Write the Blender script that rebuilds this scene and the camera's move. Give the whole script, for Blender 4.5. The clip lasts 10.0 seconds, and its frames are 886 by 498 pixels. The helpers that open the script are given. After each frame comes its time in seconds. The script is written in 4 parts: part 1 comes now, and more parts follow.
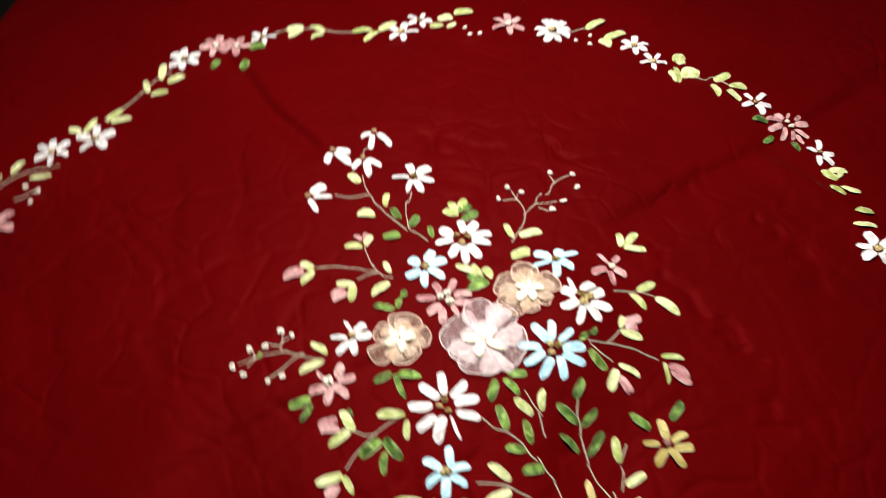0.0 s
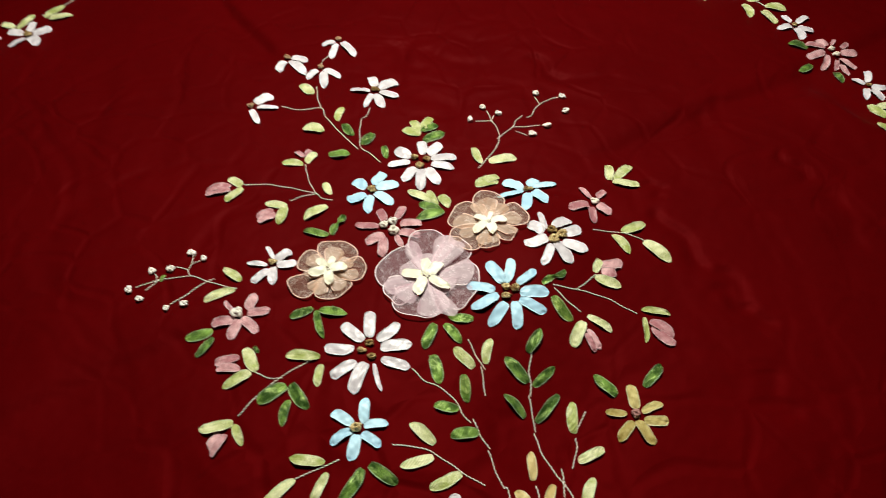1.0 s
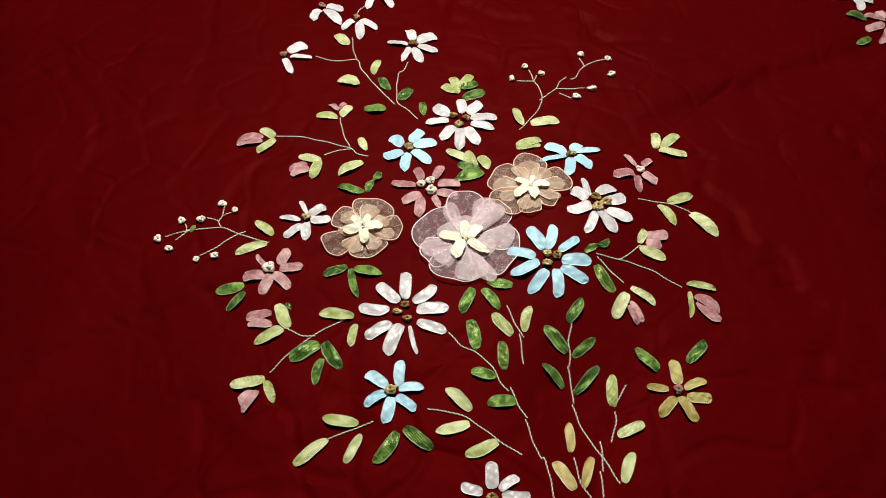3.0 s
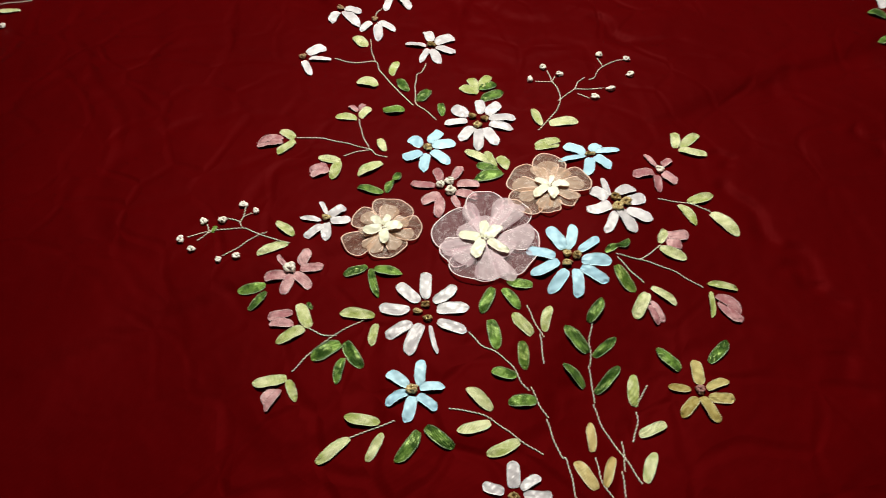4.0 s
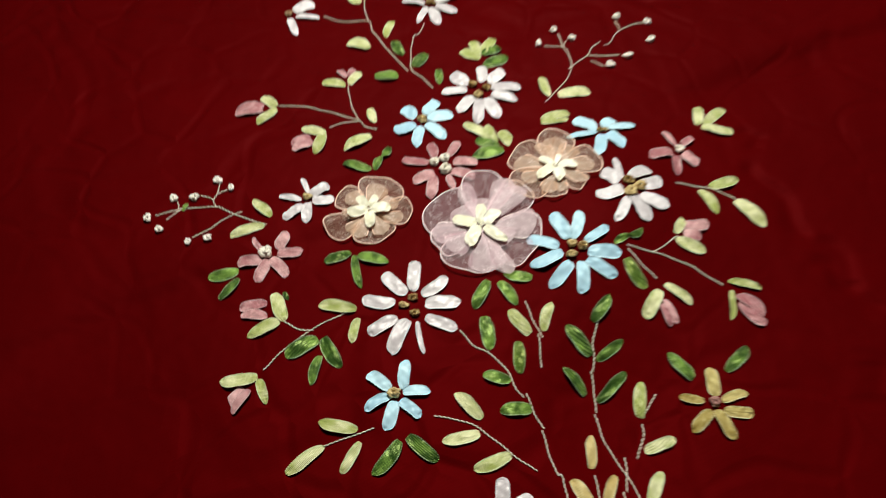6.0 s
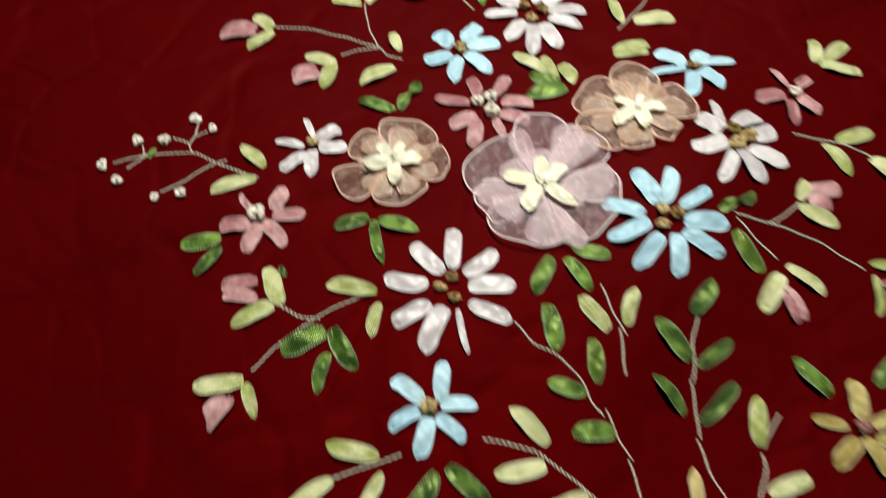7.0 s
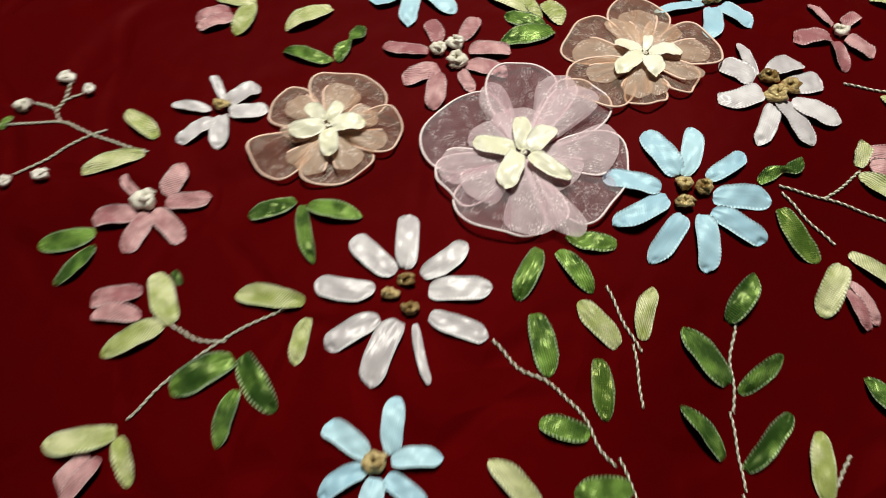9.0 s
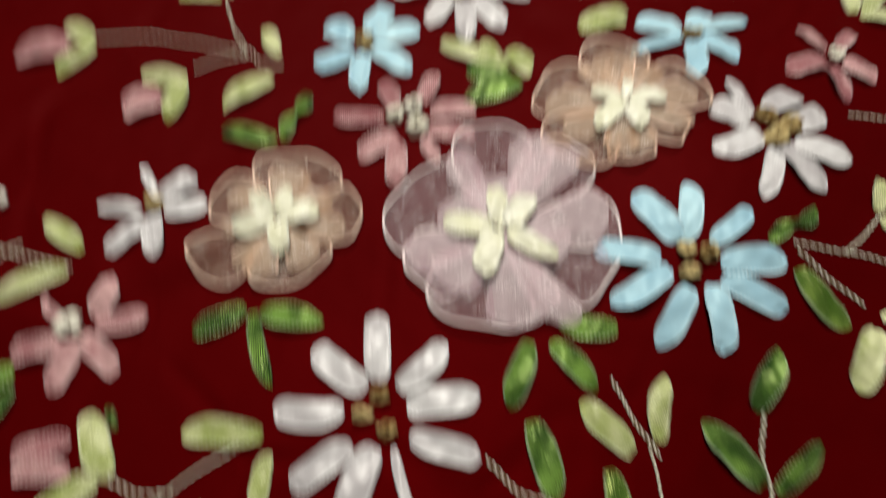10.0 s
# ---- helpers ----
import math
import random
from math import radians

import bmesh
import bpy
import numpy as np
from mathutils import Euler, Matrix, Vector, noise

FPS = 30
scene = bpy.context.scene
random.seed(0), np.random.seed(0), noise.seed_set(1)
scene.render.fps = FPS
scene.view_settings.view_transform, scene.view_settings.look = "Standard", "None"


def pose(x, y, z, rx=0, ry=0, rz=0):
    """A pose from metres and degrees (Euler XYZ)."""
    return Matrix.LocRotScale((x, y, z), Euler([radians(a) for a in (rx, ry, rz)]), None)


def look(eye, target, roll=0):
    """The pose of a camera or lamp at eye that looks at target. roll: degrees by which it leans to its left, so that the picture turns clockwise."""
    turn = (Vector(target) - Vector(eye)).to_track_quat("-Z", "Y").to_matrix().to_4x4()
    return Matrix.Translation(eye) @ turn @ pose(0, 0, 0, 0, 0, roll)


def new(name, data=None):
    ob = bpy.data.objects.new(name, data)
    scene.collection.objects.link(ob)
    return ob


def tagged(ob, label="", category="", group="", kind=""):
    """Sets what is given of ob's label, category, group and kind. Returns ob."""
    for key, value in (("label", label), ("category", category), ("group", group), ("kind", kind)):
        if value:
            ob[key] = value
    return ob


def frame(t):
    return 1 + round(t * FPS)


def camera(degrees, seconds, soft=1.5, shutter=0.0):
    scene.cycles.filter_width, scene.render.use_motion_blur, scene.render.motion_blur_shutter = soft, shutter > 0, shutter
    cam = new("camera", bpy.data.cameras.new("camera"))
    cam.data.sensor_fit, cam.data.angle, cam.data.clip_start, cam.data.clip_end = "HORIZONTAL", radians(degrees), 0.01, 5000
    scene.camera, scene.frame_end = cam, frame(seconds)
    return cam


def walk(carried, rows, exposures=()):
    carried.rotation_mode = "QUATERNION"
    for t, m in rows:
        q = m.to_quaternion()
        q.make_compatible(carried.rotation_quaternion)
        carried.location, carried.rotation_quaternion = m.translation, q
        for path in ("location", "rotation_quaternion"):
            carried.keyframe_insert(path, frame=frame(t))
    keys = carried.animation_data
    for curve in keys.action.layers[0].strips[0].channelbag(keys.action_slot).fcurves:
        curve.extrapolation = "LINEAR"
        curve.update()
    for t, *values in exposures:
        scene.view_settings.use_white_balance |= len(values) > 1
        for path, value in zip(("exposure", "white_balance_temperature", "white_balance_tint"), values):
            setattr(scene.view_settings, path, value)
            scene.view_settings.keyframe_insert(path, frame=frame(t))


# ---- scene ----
# ---- camera ----
cam = camera(68.57, 10.0, soft=0.52, shutter=0.95)
PATH = [
    (0, (0.0026, -0.2646, 0.5768), (0.0036, -0.0177, 0.2621), -1.52),
    (0.1, (0.0022, -0.2599, 0.5747), (-0.0023, -0.0068, 0.2650), -3.73),
    (0.2, (0.0226, -0.2621, 0.5566), (0.0006, 0.0009, 0.2559), -7.77),
    (0.3, (0.0300, -0.2595, 0.5479), (0.0008, 0.0021, 0.2468), -8.70),
    (0.4, (0.0527, -0.2478, 0.5208), (0.0212, 0.0100, 0.2166), -8.67),
    (0.5, (0.0602, -0.2450, 0.4985), (0.0384, 0.0142, 0.1946), -6.06),
    (0.6, (0.0675, -0.2472, 0.4813), (0.0490, 0.0103, 0.1758), -4.68),
    (0.7, (0.0839, -0.2379, 0.4699), (0.0573, 0.0068, 0.1546), -4.81),
    (1, (0.0845, -0.2311, 0.4571), (0.0629, 0.0027, 0.1332), -2.56),
    (1.5, (0.0691, -0.2235, 0.4493), (0.0547, 0.0031, 0.1200), -0.68),
    (2, (0.0567, -0.2255, 0.4420), (0.0497, -0.0006, 0.1113), 1.92),
    (2.5, (0.0575, -0.2251, 0.4411), (0.0402, -0.0085, 0.1053), 0.32),
    (4, (0.0496, -0.2291, 0.4416), (0.0190, -0.0121, 0.1070), -2.25),
    (4.4, (0.0674, -0.2203, 0.4388), (0.0245, -0.0082, 0.1024), -5.70),
    (4.5, (0.0735, -0.2092, 0.4313), (0.0395, -0.0019, 0.0909), -3.69),
    (4.6, (0.0756, -0.2080, 0.4281), (0.0436, 0.0008, 0.0885), -3.04),
    (4.8, (0.0775, -0.2008, 0.4277), (0.0483, 0.0078, 0.0876), -3.27),
    (5, (0.0668, -0.2019, 0.4273), (0.0444, 0.0101, 0.0888), -1.24),
    (5.2, (0.0728, -0.2092, 0.4345), (0.0434, 0.0076, 0.0996), -2.84),
    (6.3, (0.0474, -0.1686, 0.3703), (0.0110, 0.0208, 0.0198), -3.17),
    (6.4, (0.0416, -0.1629, 0.3522), (0.0091, 0.0299, 0.0032), -1.88),
    (6.5, (0.0326, -0.1557, 0.3403), (0.0036, 0.0332, -0.0112), -0.41),
    (6.6, (0.0290, -0.1559, 0.3398), (0.0013, 0.0314, -0.0126), 0.08),
    (6.9, (0.0217, -0.1388, 0.3179), (-0.0057, 0.0352, -0.0412), -0.56),
    (7, (0.0216, -0.1363, 0.3101), (-0.0098, 0.0441, -0.0456), -1.49),
    (7.1, (0.0200, -0.1333, 0.3035), (-0.0158, 0.0530, -0.0487), -2.09),
    (7.5, (0.0203, -0.1263, 0.2804), (-0.0114, 0.0622, -0.0709), -0.72),
    (8, (0.0157, -0.1150, 0.2616), (-0.0084, 0.0653, -0.0946), 1.51),
    (8.5, (0.0178, -0.1059, 0.2505), (-0.0042, 0.0669, -0.1096), 1.38),
    (9, (0.0254, -0.0933, 0.2331), (0.0077, 0.0817, -0.1262), 0.84),
    (9.4, (0.0269, -0.0711, 0.2157), (0.0178, 0.0917, -0.1496), 1.60),
    (9.5, (0.0210, -0.0692, 0.2138), (0.0153, 0.0952, -0.1508), 2.47),
    (9.6, (0.0204, -0.0656, 0.2144), (0.0135, 0.0964, -0.1513), 1.84),
    (9.7, (0.0199, -0.0671, 0.2100), (0.0119, 0.1032, -0.1518), 1.52),
    (9.9, (0.0233, -0.0526, 0.2143), (0.0181, 0.1158, -0.1485), 0.76),
    (10, (0.0278, -0.0514, 0.2155), (0.0169, 0.1330, -0.1393), -2.38),
]
walk(cam, [(t, look(eye, target, roll)) for t, eye, target, roll in PATH],
     exposures=[(0.0, 0.74), (0.5, 0.66), (0.9, 0.24), (1.5, 0.08), (5.2, 0.06), (7.0, 0.0), (8.0, -0.05), (9.0, -0.12), (9.5, -0.19), (10.0, -0.29)])

# ---- light ----
world = bpy.data.worlds.new("world")
scene.world = world
world.use_nodes = True
world.node_tree.nodes["Background"].inputs[0].default_value = (0.9, 0.95, 1.0, 1)
world.node_tree.nodes["Background"].inputs[1].default_value = 0.036


def area_lamp(name, eye, target, size, watts, colour):
    lamp = new(name, bpy.data.lights.new(name, "AREA"))
    lamp.data.shape, lamp.data.size, lamp.data.energy, lamp.data.color = "DISK", size, watts, colour
    lamp.matrix_world = look(eye, target)


area_lamp("room_lamp", (-0.01, 0.50, 1.05), (0.05, 0.15, 0.0), 0.24, 18.0, (1.0, 0.955, 0.85))


# ---- materials ----
def rgba(c):
    return (c[0], c[1], c[2], 1.0)


class Nodes:
    """A small helper that adds and links shader nodes."""

    def __init__(self, name):
        self.mat = bpy.data.materials.new(name)
        self.mat.use_nodes = True
        self.tree = self.mat.node_tree
        self.bsdf = self.tree.nodes["Principled BSDF"]
        self.out = self.tree.nodes["Material Output"]

    def add(self, kind, **inputs):
        n = self.tree.nodes.new(kind)
        for k, v in inputs.items():
            n.inputs[k.replace("_", " ")].default_value = v
        return n

    def link(self, a, b):
        self.tree.links.new(a, b)

    def ramp(self, fac, stops):
        n = self.add("ShaderNodeValToRGB")
        el = n.color_ramp.elements
        while len(el) < len(stops):
            el.new(0.5)
        for e, (p, c) in zip(el, stops):
            e.position, e.color = p, rgba(c)
        self.link(fac, n.inputs["Fac"])
        return n.outputs["Color"]

    def mix(self, fac, a, b, blend="MIX"):
        n = self.add("ShaderNodeMix")
        n.data_type, n.blend_type = "RGBA", blend
        for sock, v in ((n.inputs[0], fac), (n.inputs[6], a), (n.inputs[7], b)):
            if isinstance(v, bpy.types.NodeSocket):
                self.link(v, sock)
            else:
                sock.default_value = v if isinstance(v, (int, float)) else rgba(v)
        return n.outputs[2]

    def math(self, op, a, b=0.0):
        n = self.add("ShaderNodeMath")
        n.operation = op
        for sock, v in ((n.inputs[0], a), (n.inputs[1], b)):
            if isinstance(v, bpy.types.NodeSocket):
                self.link(v, sock)
            else:
                sock.default_value = v
        return n.outputs[0]

    def noise(self, vec, scale, detail=3.0, rough=0.55):
        n = self.add("ShaderNodeTexNoise", Scale=scale, Detail=detail, Roughness=rough)
        self.link(vec, n.inputs["Vector"])
        return n.outputs["Fac"]

    def bump(self, height, strength, distance, before=None):
        n = self.add("ShaderNodeBump", Strength=strength, Distance=distance)
        self.link(height, n.inputs["Height"])
        if before:
            self.link(before, n.inputs["Normal"])
        return n.outputs["Normal"]

    def coords(self):
        return self.add("ShaderNodeTexCoord").outputs["Object"]

    def set(self, **values):
        for k, v in values.items():
            sock = self.bsdf.inputs[k.replace("_", " ")]
            if isinstance(v, bpy.types.NodeSocket):
                self.link(v, sock)
            else:
                sock.default_value = v
        return self.mat


def cloth_material():
    n = Nodes("red_taffeta")
    p = n.coords()
    broad = n.noise(p, 5.0, 4.0, 0.6)
    fine = n.noise(p, 60.0, 4.0, 0.6)
    col = n.mix(broad, (0.046, 0.0003, 0.0006), (0.087, 0.0005, 0.0010))
    col = n.mix(n.math("MULTIPLY", fine, 0.35), col, (0.039, 0.0002, 0.0007))
    # a web of fine pressed-in wrinkles
    warp = n.add("ShaderNodeTexNoise", Scale=7.0, Detail=2.0)
    n.link(p, warp.inputs["Vector"])
    moved = n.add("ShaderNodeVectorMath")
    moved.operation = "MULTIPLY_ADD"
    moved.inputs[1].default_value = (0.10, 0.10, 0.0)
    n.link(warp.outputs["Color"], moved.inputs[0])
    n.link(p, moved.inputs[2])
    heights = []
    for scale, edge in ((8.0, 0.11), (19.0, 0.13)):
        v = n.add("ShaderNodeTexVoronoi", Scale=scale)
        v.feature = "DISTANCE_TO_EDGE"
        n.link(moved.outputs[0], v.inputs["Vector"])
        m = n.add("ShaderNodeMapRange")
        m.interpolation_type = "SMOOTHSTEP"
        m.inputs["From Max"].default_value = edge
        n.link(v.outputs["Distance"], m.inputs["Value"])
        heights.append(m.outputs["Result"])
    patch = n.ramp(n.noise(p, 3.0, 1.0), [(0.36, (0, 0, 0)), (0.60, (1, 1, 1))])
    h = n.math("ADD", n.math("MULTIPLY", heights[0], 0.6), n.math("MULTIPLY", heights[1], 0.4))
    h = n.math("MULTIPLY", h, patch)
    normal = n.bump(h, 0.85, 0.0026)
    normal = n.bump(n.noise(p, 14.0, 3.0, 0.6), 0.50, 0.007, normal)
    # the weave of the threads
    weave = []
    for axis in ("X", "Y"):
        w = n.add("ShaderNodeTexWave", Scale=420.0, Distortion=0.6)
        w.bands_direction = axis
        n.link(p, w.inputs["Vector"])
        weave.append(w.outputs["Fac"])
    normal = n.bump(n.math("ADD", *weave), 0.05, 0.0003, normal)
    return n.set(Base_Color=col, Roughness=0.55, Normal=normal, Specular_IOR_Level=0.25,
                 Specular_Tint=(0.45, 0.004, 0.007, 1))


def satin(name, dark, light, blotch=0.5, gloss=0.34, rib=0.30, spec=0.34, crush=0.40):
    """Satin ribbon: cross ribs, a picot selvedge and cloudy dye."""
    n = Nodes(name)
    uv = n.add("ShaderNodeUVMap")
    uv.uv_map = "ribbon"
    rnd = n.add("ShaderNodeObjectInfo").outputs["Random"]
    p = n.coords()
    shift = n.add("ShaderNodeVectorMath")
    n.link(p, shift.inputs[0])
    comb = n.add("ShaderNodeCombineXYZ")
    n.link(n.math("MULTIPLY", rnd, 7.0), comb.inputs[0])
    n.link(n.math("MULTIPLY", rnd, 3.0), comb.inputs[1])
    n.link(comb.outputs[0], shift.inputs[1])
    cloud = n.noise(shift.outputs[0], 110.0, 3.0, 0.55)
    fac = n.math("ADD", n.math("MULTIPLY", n.math("SUBTRACT", cloud, 0.5), 2.2 * blotch), 0.5)
    fac = n.math("ADD", fac, n.math("MULTIPLY", n.math("SUBTRACT", rnd, 0.5), 0.45))
    col = n.ramp(fac, [(0.22, dark), (0.78, light)])
    # twill ribs, slanting one way on each stitch, crossed by a fainter second set
    slant = n.math("MULTIPLY", n.math("SUBTRACT", rnd, 0.5), 2.4)
    sets = []
    for turn, scale in ((1.15, 0.37), (-0.45, 0.40)):
        m = n.add("ShaderNodeVectorRotate")
        m.rotation_type = "Z_AXIS"
        n.link(uv.outputs["UV"], m.inputs["Vector"])
        n.link(n.math("ADD", slant, turn), m.inputs["Angle"])
        w = n.add("ShaderNodeTexWave", Scale=scale, Distortion=1.0, Detail=1.0)
        w.inputs["Detail Scale"].default_value = 0.35
        n.link(m.outputs["Vector"], w.inputs["Vector"])
        sets.append(w.outputs["Fac"])
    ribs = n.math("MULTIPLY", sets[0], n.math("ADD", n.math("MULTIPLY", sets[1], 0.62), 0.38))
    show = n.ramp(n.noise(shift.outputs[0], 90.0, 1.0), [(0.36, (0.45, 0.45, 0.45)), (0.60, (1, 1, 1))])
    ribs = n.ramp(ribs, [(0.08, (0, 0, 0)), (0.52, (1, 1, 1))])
    # gaps between ribs and picot beads have their shade mixed into the colour
    gap_shade = tuple(0.36 * c for c in dark)
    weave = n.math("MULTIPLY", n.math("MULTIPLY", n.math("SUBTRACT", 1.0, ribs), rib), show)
    col = n.mix(weave, col, gap_shade)
    selv = n.add("ShaderNodeUVMap")
    selv.uv_map = "selvedge"
    sep = n.add("ShaderNodeSeparateXYZ")
    n.link(selv.outputs["UV"], sep.inputs[0])
    beads = n.add("ShaderNodeTexWave", Scale=0.2094)
    n.link(uv.outputs["UV"], beads.inputs["Vector"])
    brim = n.math("GREATER_THAN", sep.outputs["Y"], 0.82)
    bead = n.math("GREATER_THAN", beads.outputs["Fac"], 0.42)
    pale = tuple(min(0.92, 0.55 * c + 0.45) for c in light)
    col = n.mix(n.math("MULTIPLY", n.math("MULTIPLY", brim, n.math("SUBTRACT", 1.0, bead)), 0.55 * rib ** 0.5), col, gap_shade)
    col = n.mix(n.math("MULTIPLY", n.math("MULTIPLY", brim, bead), n.math("MULTIPLY", cloud, 1.1)), col, pale)
    normal = n.bump(ribs, min(0.7, 1.0 * rib), 0.00028)
    drawn = n.add("ShaderNodeMapping")
    drawn.inputs["Scale"].default_value = (0.055, 0.32, 1.0)
    n.link(uv.outputs["UV"], drawn.inputs["Vector"])
    moved = n.add("ShaderNodeVectorMath")
    n.link(drawn.outputs["Vector"], moved.inputs[0])
    n.link(comb.outputs[0], moved.inputs[1])
    normal = n.bump(n.noise(moved.outputs[0], 0.8, 3.0, 0.55), crush, 0.0026, normal)
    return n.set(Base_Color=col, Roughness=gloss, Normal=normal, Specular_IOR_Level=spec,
                 Sheen_Weight=0.08, Sheen_Tint=rgba(light),
                 Specular_Tint=rgba(tuple(min(1.0, 0.15 + 1.1 * c / max(light)) for c in light)))


def organza_material(name, colour, cover):
    """Sheer crisp net that lets the cloth below show through, with short glints painted on as white flecks by noise."""
    n = Nodes(name)
    uv = n.add("ShaderNodeUVMap")
    uv.uv_map = "ribbon"
    rnd = n.add("ShaderNodeObjectInfo").outputs["Random"]
    comb = n.add("ShaderNodeCombineXYZ")
    n.link(n.math("MULTIPLY", rnd, 90.0), comb.inputs[0])
    n.link(n.math("MULTIPLY", rnd, 250.0), comb.inputs[1])
    moved = n.add("ShaderNodeVectorMath")
    n.link(uv.outputs["UV"], moved.inputs[0])
    n.link(comb.outputs[0], moved.inputs[1])
    crinkle = n.add("ShaderNodeMapping")
    crinkle.inputs["Scale"].default_value = (0.55, 1.5, 1.0)
    n.link(moved.outputs[0], crinkle.inputs["Vector"])
    streak = n.noise(crinkle.outputs["Vector"], 0.9, 4.0, 0.65)
    cloudy = n.noise(moved.outputs[0], 0.16, 2.0, 0.5)
    # highlights painted in noise patches: whiter colour and thicker cover
    painted_glint = n.ramp(n.noise(crinkle.outputs["Vector"], 1.25, 3.0, 0.7), [(0.54, (0, 0, 0)), (0.59, (1, 1, 1))])
    painted_glint = n.math("MULTIPLY", painted_glint, n.ramp(n.noise(moved.outputs[0], 0.13, 1.5), [(0.49, (0, 0, 0)), (0.55, (1, 1, 1))]))
    # the weave of the net
    net = []
    for axis in ("X", "Y"):
        w = n.add("ShaderNodeTexWave", Scale=0.50, Distortion=0.8)
        w.bands_direction = axis
        n.link(uv.outputs["UV"], w.inputs["Vector"])
        net.append(w.outputs["Fac"])
    mesh = n.math("MULTIPLY", net[0], net[1])
    col = n.mix(n.math("MULTIPLY", painted_glint, 0.75), colour, (0.95, 0.93, 0.92))
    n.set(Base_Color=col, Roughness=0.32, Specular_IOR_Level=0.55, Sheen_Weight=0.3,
          Normal=n.bump(n.math("ADD", streak, n.math("MULTIPLY", cloudy, 1.5)), 0.40, 0.0010))
    clear = n.add("ShaderNodeBsdfTransparent")
    clear.inputs["Color"].default_value = rgba(tuple(0.55 + 0.45 * c for c in colour))
    through_it = n.add("ShaderNodeBsdfTranslucent")
    through_it.inputs["Color"].default_value = rgba(colour)
    film_mix = n.add("ShaderNodeMixShader", Fac=0.25)
    n.link(n.bsdf.outputs[0], film_mix.inputs[1])
    n.link(through_it.outputs[0], film_mix.inputs[2])
    fac = n.math("ADD", n.math("MULTIPLY", n.math("SUBTRACT", streak, 0.5), 0.18), cover - 0.02)
    fac = n.math("ADD", fac, n.math("MULTIPLY", n.math("SUBTRACT", cloudy, 0.5), 0.22))
    fac = n.math("ADD", fac, n.math("MULTIPLY", mesh, 0.08))
    fac = n.math("ADD", fac, n.math("MULTIPLY", painted_glint, 0.50))
    # the gathers lie closer together towards the middle
    parts = n.add("ShaderNodeSeparateXYZ")
    n.link(uv.outputs["UV"], parts.inputs[0])
    dense = n.add("ShaderNodeMapRange")
    dense.interpolation_type = "SMOOTHSTEP"
    for key, value in (("From Min", 22.0), ("From Max", 6.0), ("To Max", 0.22)):
        dense.inputs[key].default_value = value
    n.link(parts.outputs["X"], dense.inputs["Value"])
    fac = n.math("ADD", fac, dense.outputs["Result"])
    whole = n.add("ShaderNodeMixShader")
    n.link(fac, whole.inputs[0])
    n.link(clear.outputs[0], whole.inputs[1])
    n.link(film_mix.outputs[0], whole.inputs[2])
    n.link(whole.outputs[0], n.out.inputs["Surface"])
    return n.mat


def plain(name, a, b, scale, rough, bump=0.2, dist=0.0006):
    n = Nodes(name)
    p = n.coords()
    f = n.noise(p, scale, 4.0)
    return n.set(Base_Color=n.mix(f, a, b), Roughness=rough, Normal=n.bump(f, bump, dist))


CLOTH = cloth_material()
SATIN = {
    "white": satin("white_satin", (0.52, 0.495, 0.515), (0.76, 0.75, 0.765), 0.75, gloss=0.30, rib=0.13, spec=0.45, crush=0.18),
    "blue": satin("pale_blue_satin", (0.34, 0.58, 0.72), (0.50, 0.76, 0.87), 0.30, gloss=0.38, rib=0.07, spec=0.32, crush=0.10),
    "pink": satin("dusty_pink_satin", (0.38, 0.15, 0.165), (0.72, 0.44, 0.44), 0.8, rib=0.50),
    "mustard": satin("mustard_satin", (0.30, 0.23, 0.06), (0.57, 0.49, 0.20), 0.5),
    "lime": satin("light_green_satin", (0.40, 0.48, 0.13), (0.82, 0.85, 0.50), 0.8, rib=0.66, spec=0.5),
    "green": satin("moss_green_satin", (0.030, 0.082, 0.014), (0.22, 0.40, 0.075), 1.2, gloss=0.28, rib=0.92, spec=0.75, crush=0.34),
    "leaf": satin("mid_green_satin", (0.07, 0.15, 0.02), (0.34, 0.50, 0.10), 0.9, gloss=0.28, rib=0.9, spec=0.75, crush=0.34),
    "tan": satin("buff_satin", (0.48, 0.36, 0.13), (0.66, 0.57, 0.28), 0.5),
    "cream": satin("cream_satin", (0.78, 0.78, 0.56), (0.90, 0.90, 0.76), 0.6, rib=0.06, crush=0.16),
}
KNOT = {
    "gold": satin("gold_knot_ribbon", (0.24, 0.14, 0.045), (0.74, 0.58, 0.28), 1.3, gloss=0.20, rib=0.45, spec=0.9),
    "cream": satin("cream_knot_ribbon", (0.80, 0.77, 0.62), (0.92, 0.90, 0.80), 0.7, rib=0.18),
    "brown": satin("brown_knot_ribbon", (0.22, 0.12, 0.06), (0.46, 0.31, 0.18), 0.6),
    "mauve": satin("mauve_knot_ribbon", (0.34, 0.17, 0.15), (0.56, 0.34, 0.30), 0.6),
    "berry": satin("ivory_knot_ribbon", (0.82, 0.79, 0.68), (0.92, 0.90, 0.83), 0.5, rib=0.12),
}
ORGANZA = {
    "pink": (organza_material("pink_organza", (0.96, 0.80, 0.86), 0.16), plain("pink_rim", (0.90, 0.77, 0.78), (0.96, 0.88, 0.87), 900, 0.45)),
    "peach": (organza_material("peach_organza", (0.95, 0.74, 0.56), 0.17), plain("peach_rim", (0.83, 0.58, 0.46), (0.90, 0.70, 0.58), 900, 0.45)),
}
